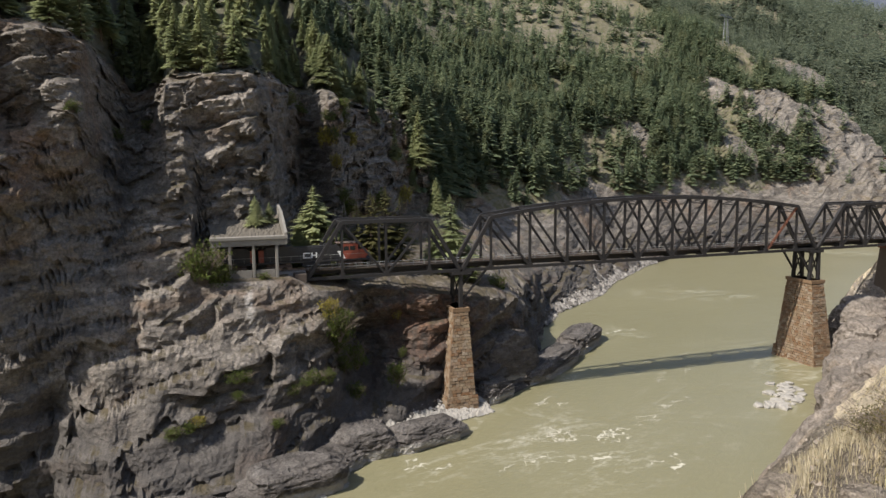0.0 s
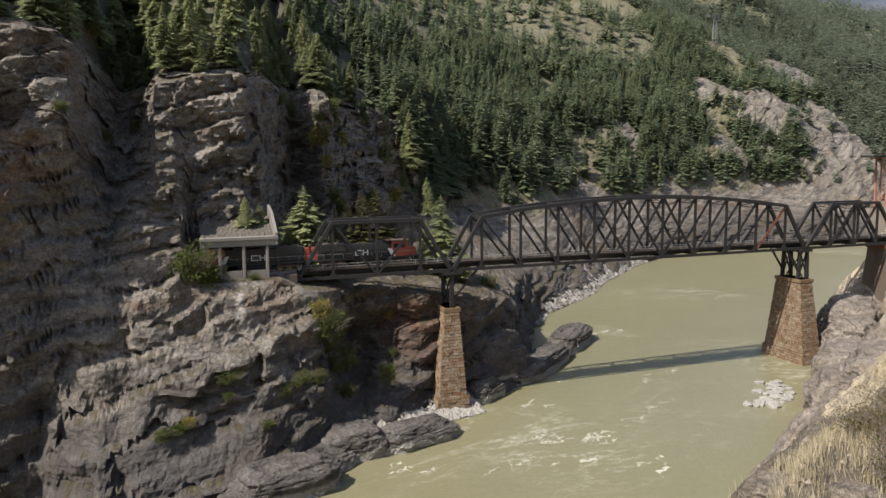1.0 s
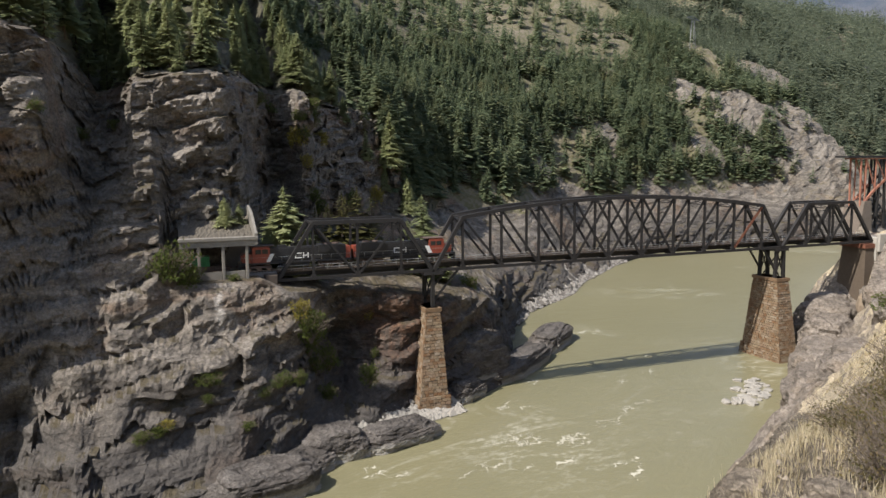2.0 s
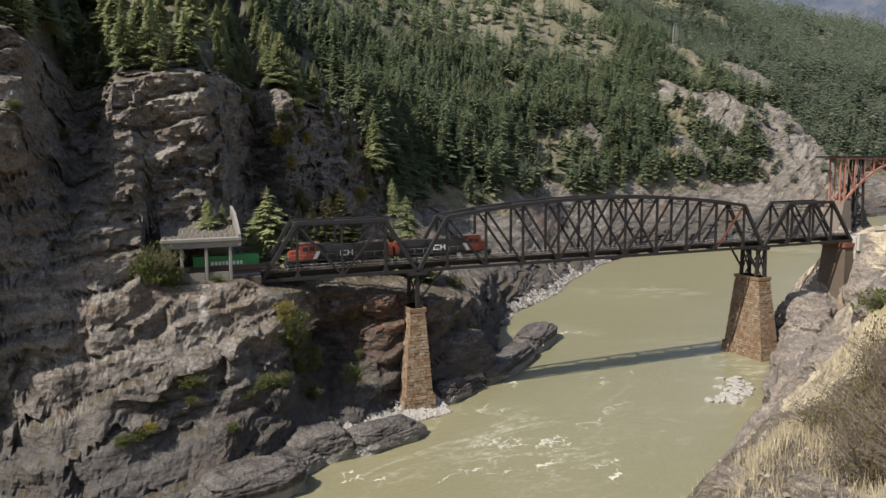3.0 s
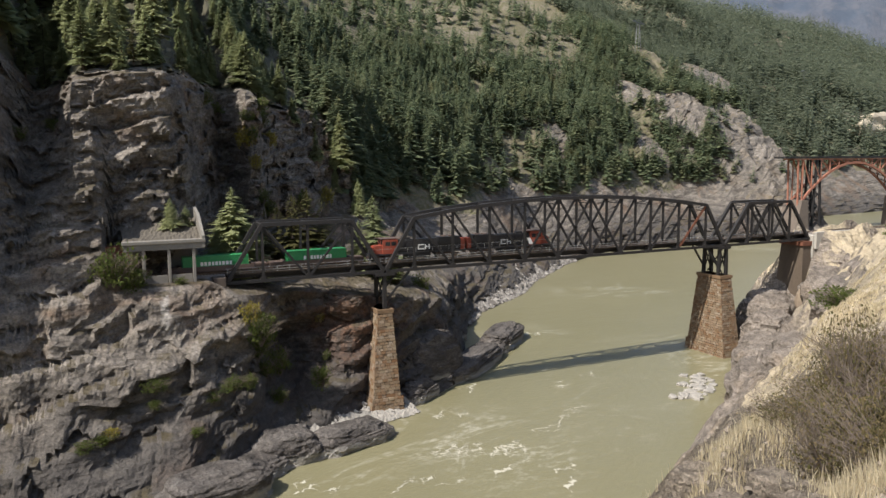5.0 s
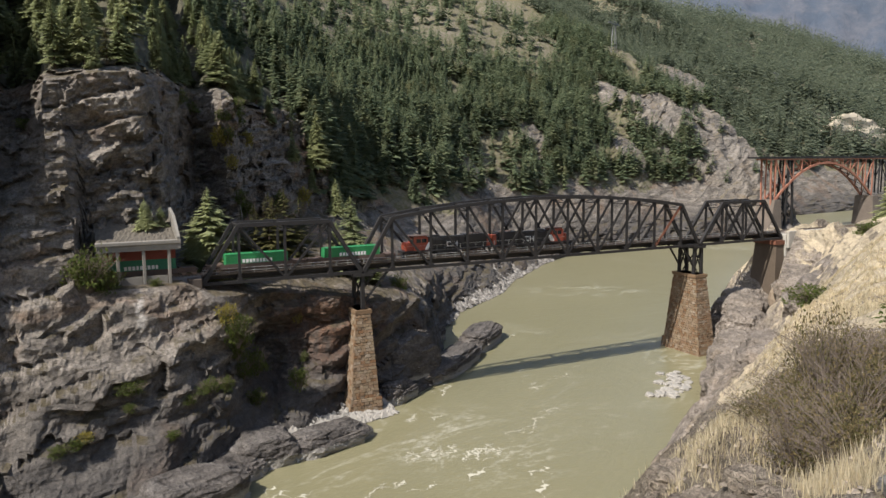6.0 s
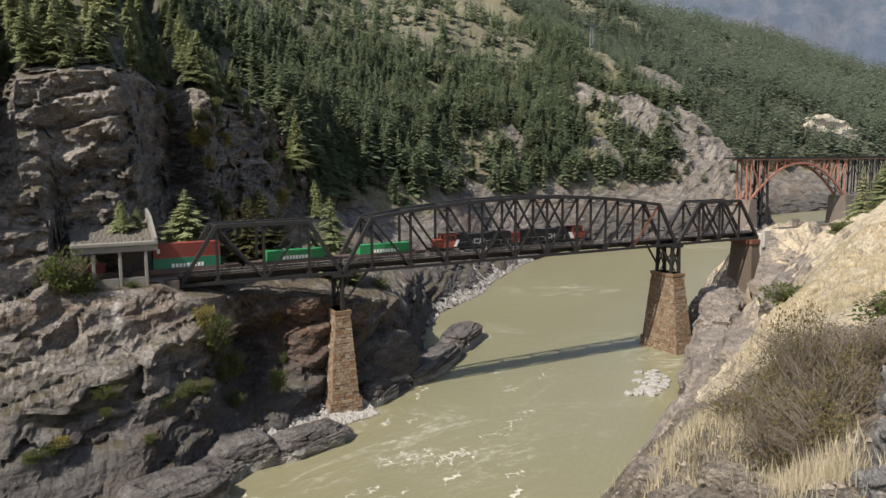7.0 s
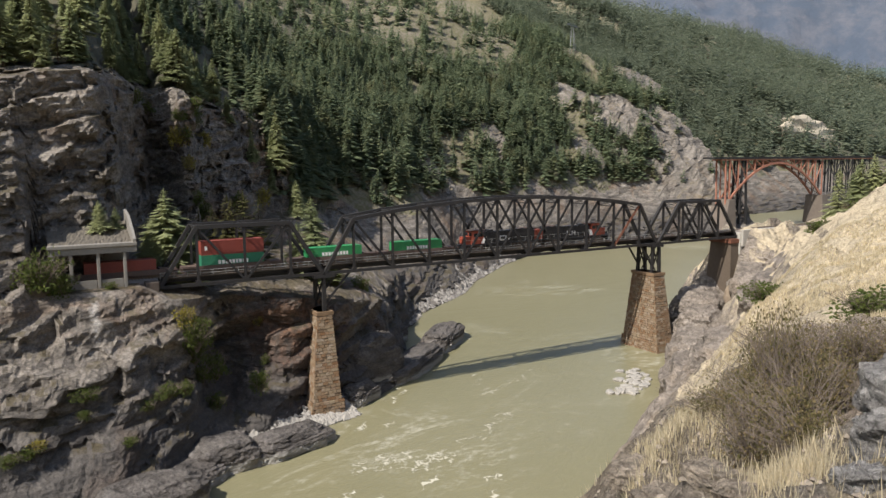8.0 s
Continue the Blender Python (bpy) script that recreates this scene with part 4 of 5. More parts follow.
def well_wagon(name_label):
    w = empty_at("well_wagon")
    tagged(w, name_label, "railway wagon", "wagons of the train")
    bm = bmesh.new()
    for s in (-1, 1):
        beam(bm, (-6.6, s * 1.36, 0.95), (6.6, s * 1.36, 0.95), 0.16, 0.95)
    box(bm, -6.6, 6.6, -1.3, 1.3, 0.3, 0.42)
    part("well", bm, CAR_STEEL, w)
    for s in (-1, 1):
        bm = bmesh.new()
        box(bm, *sorted((s * 6.6, s * 9.7)), -1.3, 1.3, 1.05, 1.4)
        box(bm, *sorted((s * 6.6, s * 7.1)), -1.4, 1.4, 0.5, 1.6)
        part("end_platform", bm, CAR_STEEL, w)
        bm = bmesh.new()
        for y in (-1.2, 1.2):
            beam(bm, (s * 9.5, y, 1.4), (s * 9.5, y, 2.3), 0.05, 0.05)
        beam(bm, (s * 9.5, -1.2, 2.3), (s * 9.5, 1.2, 2.3), 0.05, 0.05, (1, 0, 0))
        part("end_rail", bm, CAR_STEEL, w)
        wheel_truck(w, s * 8.4, 2, CAR_STEEL)
        bm = bmesh.new()
        box(bm, *sorted((s * 9.7, s * 10.25)), -0.18, 0.18, 0.75, 1.05)
        part("coupler", bm, CAR_STEEL, w)
    return w


TRAIN = []          # (thing, offset from the leading nose, turned round)
FRONT = locomotive("black and red orange locomotive leading the train")
TRAIN.append((FRONT, 0.0, False))
REAR = locomotive("black and red orange locomotive coupled back to front")
TRAIN.append((REAR, -45.0, True))
LETTERS = ((-2.9, -2.4, 0.7), (-2.2, -1.7, 0.7), (-1.5, -1.0, 0.7), (-0.8, -0.4, 0.7), (-0.2, 0.3, 0.7), (0.5, 0.9, 0.7), (1.1, 1.6, 0.7), (1.8, 2.3, 0.7), (2.5, 2.9, 0.7))
for centre, lower, upper in ((-56.4, GREEN_PAINT, None), (-76.3, GREEN_PAINT, None), (-97.6, TEAL_PAINT, RUSTY_RED), (-118.0, RUSTY_RED, None)):
    wagon = well_wagon("brown steel well wagon with one container place")
    TRAIN.append((wagon, centre, False))
    marks = LETTERS if lower is not RUSTY_RED else ()
    low = container("bright green ribbed container with white marks" if lower is GREEN_PAINT else "green ribbed container under a red one" if upper else "rust red ribbed container",
                    lower, 0.46, 2.9, marks)
    TRAIN.append((low, centre, False))
    if upper:
        TRAIN.append((container("rust red ribbed container stacked on a green one", upper, 3.37, 2.75, ((-5.4, -4.9, 0.8),)), centre, False))


# ---- the orange arch bridge upstream ----
SKEWBACK = plain("stained brown concrete", (0.13, 0.105, 0.085), 0.95, 0, 0.4, 0.15)


def arch_bridge():
    a = empty_at("arch_bridge", pose(0, 0, 0))
    tagged(a, "faded orange steel arch bridge with a dark deck", "arch bridge")
    mid, half, crown, rise, deck = 438.0, 54.0, 48.0, 26.0, 52.7

    def rib(x):
        return crown - rise * ((x - mid) / half) ** 2
    xs = [mid - half + 9.0 * k for k in range(13)]
    for y in (208.0, 216.0):
        for x0, x1 in zip(xs, xs[1:]):
            bm = bmesh.new()
            beam(bm, (x0, y, rib(x0)), (x1, y, rib(x1)), 1.1, 1.5)
            part("arch_rib", bm, ORANGE_STEEL, a)
        for i, x in enumerate(xs):
            if deck - 2.4 - rib(x) > 1.5:
                bm = bmesh.new()
                beam(bm, (x, y, rib(x)), (x, y, deck - 2.2), 0.7, 0.7)
                part("spandrel_column", bm, ORANGE_STEEL, a)
        for i in range(12):
            lo, hi = (xs[i], xs[i + 1]) if i < 6 else (xs[i + 1], xs[i])
            bm = bmesh.new()
            beam(bm, (lo, y, deck - 2.2), (hi, y, rib(hi)), 0.5, 0.5)
            part("spandrel_diagonal", bm, ORANGE_STEEL, a)
        bm = bmesh.new()
        beam(bm, (374, y, deck - 2.2), (560, y, deck - 2.2), 0.8, 0.9)
        part("deck_chord", bm, ORANGE_STEEL, a)
        for x in (379.0,):
            bm = bmesh.new()
            beam(bm, (x + (1.5 if x < 400 else 0), y, 14 if x < 400 else 26), (x, y, deck - 2.2), 0.9, 0.9)
            part("tower_leg", bm, ORANGE_STEEL if x < 400 else STEEL, a)
        # dark approach trestle beyond the arch
        for k in range(8):
            x = 500.0 + 8.0 * k
            bm = bmesh.new()
            beam(bm, (x, y, 24), (x, y, deck - 2.2), 0.8, 0.8)
            part("trestle_post", bm, STEEL, a)
            bm = bmesh.new()
            beam(bm, (x, y, 36 if k % 2 else deck - 3), (x + 8.0, y, deck - 3 if k % 2 else 36), 0.5, 0.5)
            part("trestle_brace", bm, STEEL, a)
    for x0, x1 in zip(xs, xs[1:]):
        bm = bmesh.new()
        beam(bm, (x0, 208, rib(x0)), (x1, 216, rib(x1)), 0.4, 0.4, (0, 0, 1))
        beam(bm, (x0, 216, rib(x0)), (x1, 208, rib(x1)), 0.4, 0.4, (0, 0, 1))
        part("rib_brace", bm, STEEL, a)
    bm = bmesh.new()
    box(bm, 366, 620, 207, 217, deck - 1.6, deck - 0.2)
    part("deck", bm, STEEL, a, "dark deck with sleepers and rails")
    for y in (207.2, 216.8):
        bm = bmesh.new()
        beam(bm, (366, y, deck + 0.9), (620, y, deck + 0.9), 0.12, 0.12)
        for k in range(64):
            beam(bm, (367 + k * 4, y, deck - 0.2), (367 + k * 4, y, deck + 0.9), 0.1, 0.1)
        part("railing", bm, STEEL, a)
    for x in (384.0, 492.0):
        bm = bmesh.new()
        s = 1 if x > mid else -1
        vs = box(bm, x - 3, x + 3, 205, 219, -3, rib(mid + half) + 0.5)
        for v in vs:
            if v.co.z < 0:
                v.co.x += 4 * s + (4 if v.co.x > x else -4)
                v.co.y += 2 if v.co.y > 212 else -2
        part("skewback", bm, SKEWBACK, a, "weathered concrete skewback pier")
    bm = bmesh.new()
    for z in (18, 26, 34, 42):
        beam(bm, (400, 208, z - 8), (400, 216, z), 0.6, 0.6, (1, 0, 0))
        beam(bm, (400, 216, z - 8), (400, 208, z), 0.6, 0.6, (1, 0, 0))
    part("tower_brace", bm, STEEL, a)
    for y in (208.5, 215.5):
        for x in (396.0, 404.0):
            bm = bmesh.new()
            beam(bm, (x, y, 4), (398 + (x - 396) * 0.4, y, deck - 2.2), 1.3, 1.3)
            part("tower_leg", bm, STEEL, a)


arch_bridge()


PYLON_STEEL = plain("dull galvanised steel", (0.17, 0.175, 0.17), 0.7, 0, 0.2, 1.0)


# ---- pylons ----
def pylon(x, y, z, h):
    p = empty_at("power_pylon", pose(x, y, z, 0, 0, 25))
    tagged(p, "grey steel lattice power pylon on the hill", "power pylon", "pylons on the mountain")
    arm = h * 0.36
    for s in (-1, 1):
        bm = bmesh.new()
        beam(bm, (s * h * 0.20, -1, 0), (s * h * 0.07, 0, h * 0.95), 0.4, 0.4)
        beam(bm, (s * h * 0.11, 1, 0), (s * h * 0.07, 0, h * 0.95), 0.4, 0.4)
        for k in range(8):
            f0, f1 = k / 8 * 0.95, (k + 1) / 8 * 0.95
            o = s * (0.20 - 0.13 * k / 8) * h
            i = s * (0.11 - 0.04 * (k + 1) / 8) * h
            beam(bm, (o, -1, f0 * h), (i, 0.3, f1 * h), 0.3, 0.3)
        part("mast", bm, PYLON_STEEL, p)
    bm = bmesh.new()
    beam(bm, (-arm, 0, h * 0.93), (arm, 0, h * 0.93), 0.8, 0.8)
    beam(bm, (-arm, 0, h * 0.93), (0, 0, h), 0.5, 0.5)
    beam(bm, (arm, 0, h * 0.93), (0, 0, h), 0.5, 0.5)
    part("crossarm", bm, PYLON_STEEL, p)


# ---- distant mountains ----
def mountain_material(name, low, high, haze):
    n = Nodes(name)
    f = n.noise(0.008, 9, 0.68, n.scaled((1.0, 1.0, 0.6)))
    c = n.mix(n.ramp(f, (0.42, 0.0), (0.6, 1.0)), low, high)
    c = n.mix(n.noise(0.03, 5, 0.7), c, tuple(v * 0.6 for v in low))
    # Distance haze is mixed into the base colour, haze being its share.
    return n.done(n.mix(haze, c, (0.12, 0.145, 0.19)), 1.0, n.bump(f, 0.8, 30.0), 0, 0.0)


def mountain(label, distance, crest, depth, material, seed):
    """A ridge round the far end of the valley; crest: heights at bearings in degrees from +y towards +x."""
    az = np.radians(np.arange(-30.0, 110.0, 0.35))
    top = np.interp(np.degrees(az), [c[0] for c in crest], [c[1] for c in crest])
    v = np.linspace(0, 1, 40)[None, :]
    a = az[:, None]
    rough = fbm(a * 14, v * 3, 0 * a + 0 * v, 5, seed)
    folds = ridged(a * 22, v * 1.2, 0 * a + 0 * v, 4, seed + 9)
    r = distance - depth * (1 - v) + 150 * folds * (1 - v)
    z = top[:, None] * v ** 1.15 * (1 + 0.05 * rough) + 55 * folds * v * (1 - 0.55 * v)
    pts = np.stack([r * np.sin(a) - 50, r * np.cos(a) - 140, z - 5], -1)
    me = mesh_from("mountain", pts.reshape(-1, 3), grid_faces(len(az), 40), material, True)
    tagged(new("backdrop", me), label, "mountain", kind="structure")


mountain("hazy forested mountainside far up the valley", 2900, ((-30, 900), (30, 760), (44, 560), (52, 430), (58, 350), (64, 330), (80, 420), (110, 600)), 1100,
         mountain_material("forest slope with haze tint", (0.05, 0.08, 0.06), (0.12, 0.125, 0.09), 0.25), 81)
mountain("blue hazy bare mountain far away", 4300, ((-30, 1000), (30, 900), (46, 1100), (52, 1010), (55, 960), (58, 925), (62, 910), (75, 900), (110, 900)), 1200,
         mountain_material("far mountain with haze tint", (0.05, 0.062, 0.08), (0.125, 0.115, 0.115), 0.3), 91)


def far_house():
    h = empty_at("house", pose(1088, 506, 72, 0, 0, -30))
    tagged(h, "small cream building far off on the hill", "house")
    bm = bmesh.new()
    box(bm, -12, 12, -6, 6, -6, 9)
    part("wall", bm, PALE_CONCRETE, h)
    bm = bmesh.new()
    vs = [bm.verts.new(v) for v in ((-13, -7, 9), (13, -7, 9), (13, 7, 9), (-13, 7, 9), (-13, 0, 13), (13, 0, 13))]
    for f in ((0, 1, 5, 4), (2, 3, 4, 5), (0, 4, 3), (1, 2, 5), (3, 2, 1, 0)):
        bm.faces.new([vs[i] for i in f])
    part("roof", bm, RUST, h)
    for x in (-7, 0, 7):
        bm = bmesh.new()
        box(bm, x - 1, x + 1, -6.1, -5.9, 3, 6)
        part("window", bm, STEEL, h)


far_house()


# ---- rocks ----
def rock_mesh(name, seed, material, detail=4, rough=0.28):
    """A unit boulder: a ball pushed about by noise, flattened below."""
    bm = bmesh.new()
    bmesh.ops.create_icosphere(bm, subdivisions=detail, radius=1.0)
    co = np.array([v.co for v in bm.verts])
    r = 1 + rough * ridged(co[:, 0] * 1.1 + seed, co[:, 1] * 1.1, co[:, 2] * 1.4, 4, seed) * 0.6 + 0.35 * rough * fbm(co[:, 0] * 4, co[:, 1] * 4 + seed, co[:, 2] * 6, 4, seed)
    step, tilt, dome = blocks(co[:, 0] * 1.3 + seed, co[:, 1] * 1.3, co[:, 2] * 1.9 + 0.3 * co[:, 0], seed + 7)
    r = r + rough * (0.45 * step + 0.7 * tilt + 0.6 * dome - 0.3)
    q = np.sign(co) * np.abs(co) ** 0.8
    for v, k, f in zip(bm.verts, q, r):
        v.co = Vector(k) * f
    me = bpy.data.meshes.new(name)
    bm.to_mesh(me)
    bm.free()
    me.materials.append(material)
    return me


WHITE_ROCK = plain("sun-bleached pale rock", (0.27, 0.251, 0.221), 0.95, 0, 0.45, 1.5, 0.8)
SAND_ROCK = plain("pale sandy bluff", (0.391, 0.332, 0.246), 0.95, 0, 0.25, 0.05, 0.8)
SHORE_ROCKS = [rock_mesh("shore_rock", 3 + k, SHORE, 5, 0.13) for k in range(4)]
PALE_ROCKS = [rock_mesh("pale_rock", 13 + k, BANK, 5, 0.12) for k in range(3)]
BLEACHED = [rock_mesh("bleached_rock", 23 + k, WHITE_ROCK, 2) for k in range(3)]


def boulder(me, x, y, z, sx, sy, sz, turn, label, group=""):
    me = me.copy()
    me.transform(Matrix.Diagonal((sx, sy, sz, 1)))
    ob = new("boulder", me)
    ob.matrix_basis = pose(x, y, z, 0, 0, turn)
    return tagged(ob, label, "rock", group)


for k, (x, y, sx, sy, sz, turn) in enumerate(((-14, -16.5, 8.5, 4.2, 3.0, 18), (-26, -18, 6.0, 4.6, 4.2, 5), (-40, -30, 9.5, 4.6, 4.0, 12), (-33, -22, 6.5, 4.5, 2.6, 20),
                                              (8, 1.5, 5.5, 3.0, 3.4, 35), (30, 17.5, 15, 4.2, 3.6, 41), (48, 34.5, 13, 4.4, 3.9, 42), (20, 26, 10, 8, 9, 30), (34, 44, 8, 5, 5, 40),
                                              (14, 12, 9, 6, 10, 20), (-60, -38, 12, 4.5, 3.4, 8))):
    boulder(SHORE_ROCKS[k % 4], x, y, 0.2 * sz, sx, sy, sz, turn, "dark grey weathered boulder at the water's edge", "boulders on the rocky shore")
for k, (x, y, z, sx, sy, sz, turn) in enumerate(((86, -50, 17, 10, 6, 5, 40), (72, -52, 11, 9, 5, 4, 40), (93, -17, 1, 16, 7, 7, 40), (77, -32, 0.5, 15, 8, 7, 40), (108, -5, 3, 10, 6, 8, 30), (118, 4, 4, 10, 8, 10, 30), (128, -8, 12, 14, 7, 10, 30),
                                                 (140, -10, 17, 13, 6, 9, 15), (101, -28, 9, 16, 7, 7, 40), (95, -41, 18, 16, 10, 8, 35), (112, -34, 20, 14, 9, 9, 30), (80, -39, 7, 14, 9, 7, 38), (68, -41, 1, 9, 7, 6, 42), (126, -22, 18, 13, 8, 9, 28))):
    boulder(PALE_ROCKS[k % 3], x, y, z, sx, sy, sz, turn, "large grey brown rock hump on the bank below the bridge", "rock humps of the near bank")
boulder(rock_mesh("sandy_bluff", 41, SAND_ROCK), 862, 480, 68, 104, 26, 30, 18, "pale sandy bluff above the river")
boulder(rock_mesh("concrete_stump", 44, STONE, 3, 0.12), 119, -6.5, 13.5, 2.0, 1.8, 3.0, 20, "broken old masonry stump on the rocks")

rng = random.Random(12)
for k in range(46):
    a, b = rng.gauss(0, 1), rng.gauss(0, 1)
    x, y = 68.5 + 3.0 * a + 1.4 * b, -19.0 + 3.2 * a - 1.2 * b
    if k > 33:
        x, y = 61 + 1.6 * a, -24.5 + 1.2 * b
    r = rng.uniform(0.5, 1.35)
    boulder(BLEACHED[k % 3], x, y, 0.1, r, r * rng.uniform(0.6, 1.0), r * rng.uniform(0.35, 0.6), rng.uniform(0, 360), "small white bleached rock in the shallows", "white rocks by the pier")


def scattered_stones(name, label, material, place, count, size, seed):
    """Many small stones as one mesh: place(rng) gives x, y, z."""
    r = np.random.default_rng(seed)
    base = np.array([(0, 0, 1), (1, 0, 0), (0, 1, 0), (-1, 0, 0), (0, -1, 0), (0, 0, -1.0)])
    tri = np.array([(0, 1, 2), (0, 2, 3), (0, 3, 4), (0, 4, 1), (5, 2, 1), (5, 3, 2), (5, 4, 3), (5, 1, 4)])
    pos = np.array([place(r) for _ in range(count)])
    s = size * np.exp(r.normal(0, 0.45, count))
    v = base[None] * r.uniform(0.6, 1.25, (count, 6, 1)) * s[:, None, None] * np.stack([np.ones(count), r.uniform(0.6, 1, count), r.uniform(0.5, 0.8, count)], 1)[:, None, :]
    turn = r.uniform(0, 6.3, count)
    c, sn = np.cos(turn)[:, None], np.sin(turn)[:, None]
    v = np.stack([v[..., 0] * c - v[..., 1] * sn, v[..., 0] * sn + v[..., 1] * c, v[..., 2]], -1) + pos[:, None, :]
    f = (tri[None] + 6 * np.arange(count)[:, None, None]).reshape(-1, 3)
    tagged(new(name, mesh_from(name, v.reshape(-1, 3), f, material)), label, "stones", kind="stuff")


def pebble_material(name, a, b):
    n = Nodes(name)
    return n.done(n.mix(n.rand(True), a, b), 0.95, n.bump(n.noise(3.0, 5, 0.7), 0.5, 0.1), 0, 0.2)


PEBBLE = pebble_material("mixed grey shore stones", (0.075, 0.0675, 0.06), (0.27, 0.251, 0.225))


BROWN_PEBBLE = pebble_material("brown slope stones", (0.08, 0.065, 0.05), (0.26, 0.22, 0.175))


def beach_place(r):
    x = r.uniform(50, 165)
    yw = edge(x, (40, 46), (62, 76), (95, 101), (113, 122), (154, 158), (200, 185))
    d = abs(r.normal(0, 8))
    return x, yw - 2.0 + d, 0.1 + 0.40 * d


def left_beach_place(r):
    x = r.uniform(-32, 4)
    d = abs(r.normal(0, 2.6))
    return x, edge(x, (-32, -19), (-24, -13.5), (-9, -10), (0, -7.0), (3, -6.2)) + d - 1.0, 0.1 + 0.3 * d


scattered_stones("shore_stones", "grey and white stones along the far shore", PEBBLE, beach_place, 6500, 0.5, 3)
scattered_stones("shore_stones", "pale gravel and stones at the pier foot", WHITE_ROCK, left_beach_place, 5200, 0.36, 4)


# ---- conifers ----
def conifer_arrays(seed, whorls, boughs, jag=0.3, slim=0.19, bare=0.12, fine=True):
    """Needle boughs of a tree one unit high: drooping pointed fans, set unevenly round the stem."""
    r = np.random.default_rng(seed)
    vs, fs = [], []
    n = whorls * boughs
    side = r.uniform(0, 6.3)
    for q in range(n):
        f = (q + r.random()) / n
        h = bare + (1 - bare) * f ** 0.93
        a = q * 2.39996 + r.uniform(-0.5, 0.5)
        full = slim * (1 - f) ** 0.78 * (1 + 0.18 * math.cos(a - side) + 0.16 * math.sin(9 * f + seed))
        reach = (full + 0.012) * r.uniform(1 - 1.3 * jag, 1 + jag)
        droop = r.uniform(0.1, 0.5)
        # a bough: one long tip and two or four side sprays, each a slim leaf-shaped blade
        sprays = ((0.0, 0.0, 1.0), (0.42, 0.3, 0.5), (-0.42, 0.3, 0.5), (0.5, 0.55, 0.34), (-0.5, 0.55, 0.34)) if fine else ((0.0, 0.0, 1.0),)
        wide = 0.10 if fine else 1.5 / boughs + 0.10
        for swing, start, long in sprays:
            b = a + swing * r.uniform(0.7, 1.4)
            p = Vector((math.cos(a), math.sin(a), -droop)) * (reach * start) + Vector((0, 0, h + 0.01))
            d = Vector((math.cos(b), math.sin(b), -droop * r.uniform(0.6, 1.3))) * (reach * long)
            e = Vector((-math.sin(b), math.cos(b), -0.25)) * (reach * wide * (1.0 if start == 0 else 1.3 * long + 0.25))
            k = len(vs)
            vs += [tuple(p), tuple(p + d * 0.55 + e), tuple(p + d), tuple(p + d * 0.55 - e - Vector((0, 0, 0.5 * e.length)))]
            fs += [(k, k + 1, k + 2), (k, k + 2, k + 3)]
    k = len(vs)
    vs += [(0, 0, 1.03), (0.014, 0, 0.9), (-0.008, 0.012, 0.9), (-0.008, -0.012, 0.9)]
    fs += [(k, k + 1, k + 2), (k, k + 2, k + 3), (k, k + 3, k + 1)]
    return np.array(vs), np.array(fs)


def trunk_mesh():
    bm = bmesh.new()
    bmesh.ops.create_cone(bm, cap_ends=False, segments=7, radius1=0.017, radius2=0.003, depth=1.0, matrix=pose(0, 0, 0.47))
    me = bpy.data.meshes.new("trunk")
    bm.to_mesh(me)
    bm.free()
    me.materials.append(BARK)
    return me


TRUNK = trunk_mesh()
CROWNS = [mesh_from("crown", *conifer_arrays(100 + k, 36 + k % 3 * 5, 12, 0.40, 0.19 + 0.03 * (k % 4), 0.06 + 0.05 * (k % 3)), FIR) for k in range(7)]
BROWN_FIR = foliage("yellowish fir needles", (0.085, 0.085, 0.032), (0.15, 0.135, 0.055))
THIN_CROWNS = [mesh_from("crown", *conifer_arrays(130 + k, 24, 8, 0.45, 0.20, 0.10), BROWN_FIR) for k in range(2)]


def conifer(x, y, z, h, k, label="dark green conifer on the slope", crowns=None, wide=1.0):
    t = empty_at("conifer_tree", pose(x, y, z, 0, 0, (k * 67) % 360))
    tagged(t, label, "tree", "conifers")
    s = Matrix.Diagonal((h, h, h, 1))
    share("trunk", TRUNK, t, s)
    pool = crowns or CROWNS
    share("crown", pool[k % len(pool)], t, Matrix.Diagonal((h * wide, h * wide, h * 0.985, 1)))
    return t


BARE = tuple((x, y, r) for x, y, r, h in OUTCROPS) + ((862, 480, 90), (190, 262, 9))


def tree_density(x, y, z, r):
    """Trees per square metre on the far bank; r: metres beyond the cliff edge."""
    d = (0.028 + 0.048 * ease(20, 60, x)) * ease(0.5, 4, r)
    d = np.maximum(d, 0.072 * (1 - 0.45 * ease(70, 46, z)) * (r < 14) * ease(8, 34, x + 0.3 * (z - 30)) * ease(31, 40, z))
    gaps = fbm(x / 26, y / 26, 0 * x, 3, 301)
    gaps = np.where(x < 10, 0.3, gaps)
    d = d * (0.12 + 0.88 * ease(-0.55, -0.28, gaps))
    open_slope = ease(118, 132, z + 9 * gaps) * ease(18, 36, x) * (1 - ease(0, 40, x - 300 - 0.9 * (z - 125)))
    d = d * (1 - 0.87 * open_slope)
    for cx, cy, cr in BARE:
        d = d * (0.02 + 0.98 * ease(0.5 * cr, 0.9 * cr, np.hypot(x - cx, y - cy)))
    d = d * (1 - 0.86 * ease(380, 600, r) * (x < 420))
    return d * (1 - 0.72 * ease(420, 760, x)) * (1 - 0.45 * ease(800, 1200, x))


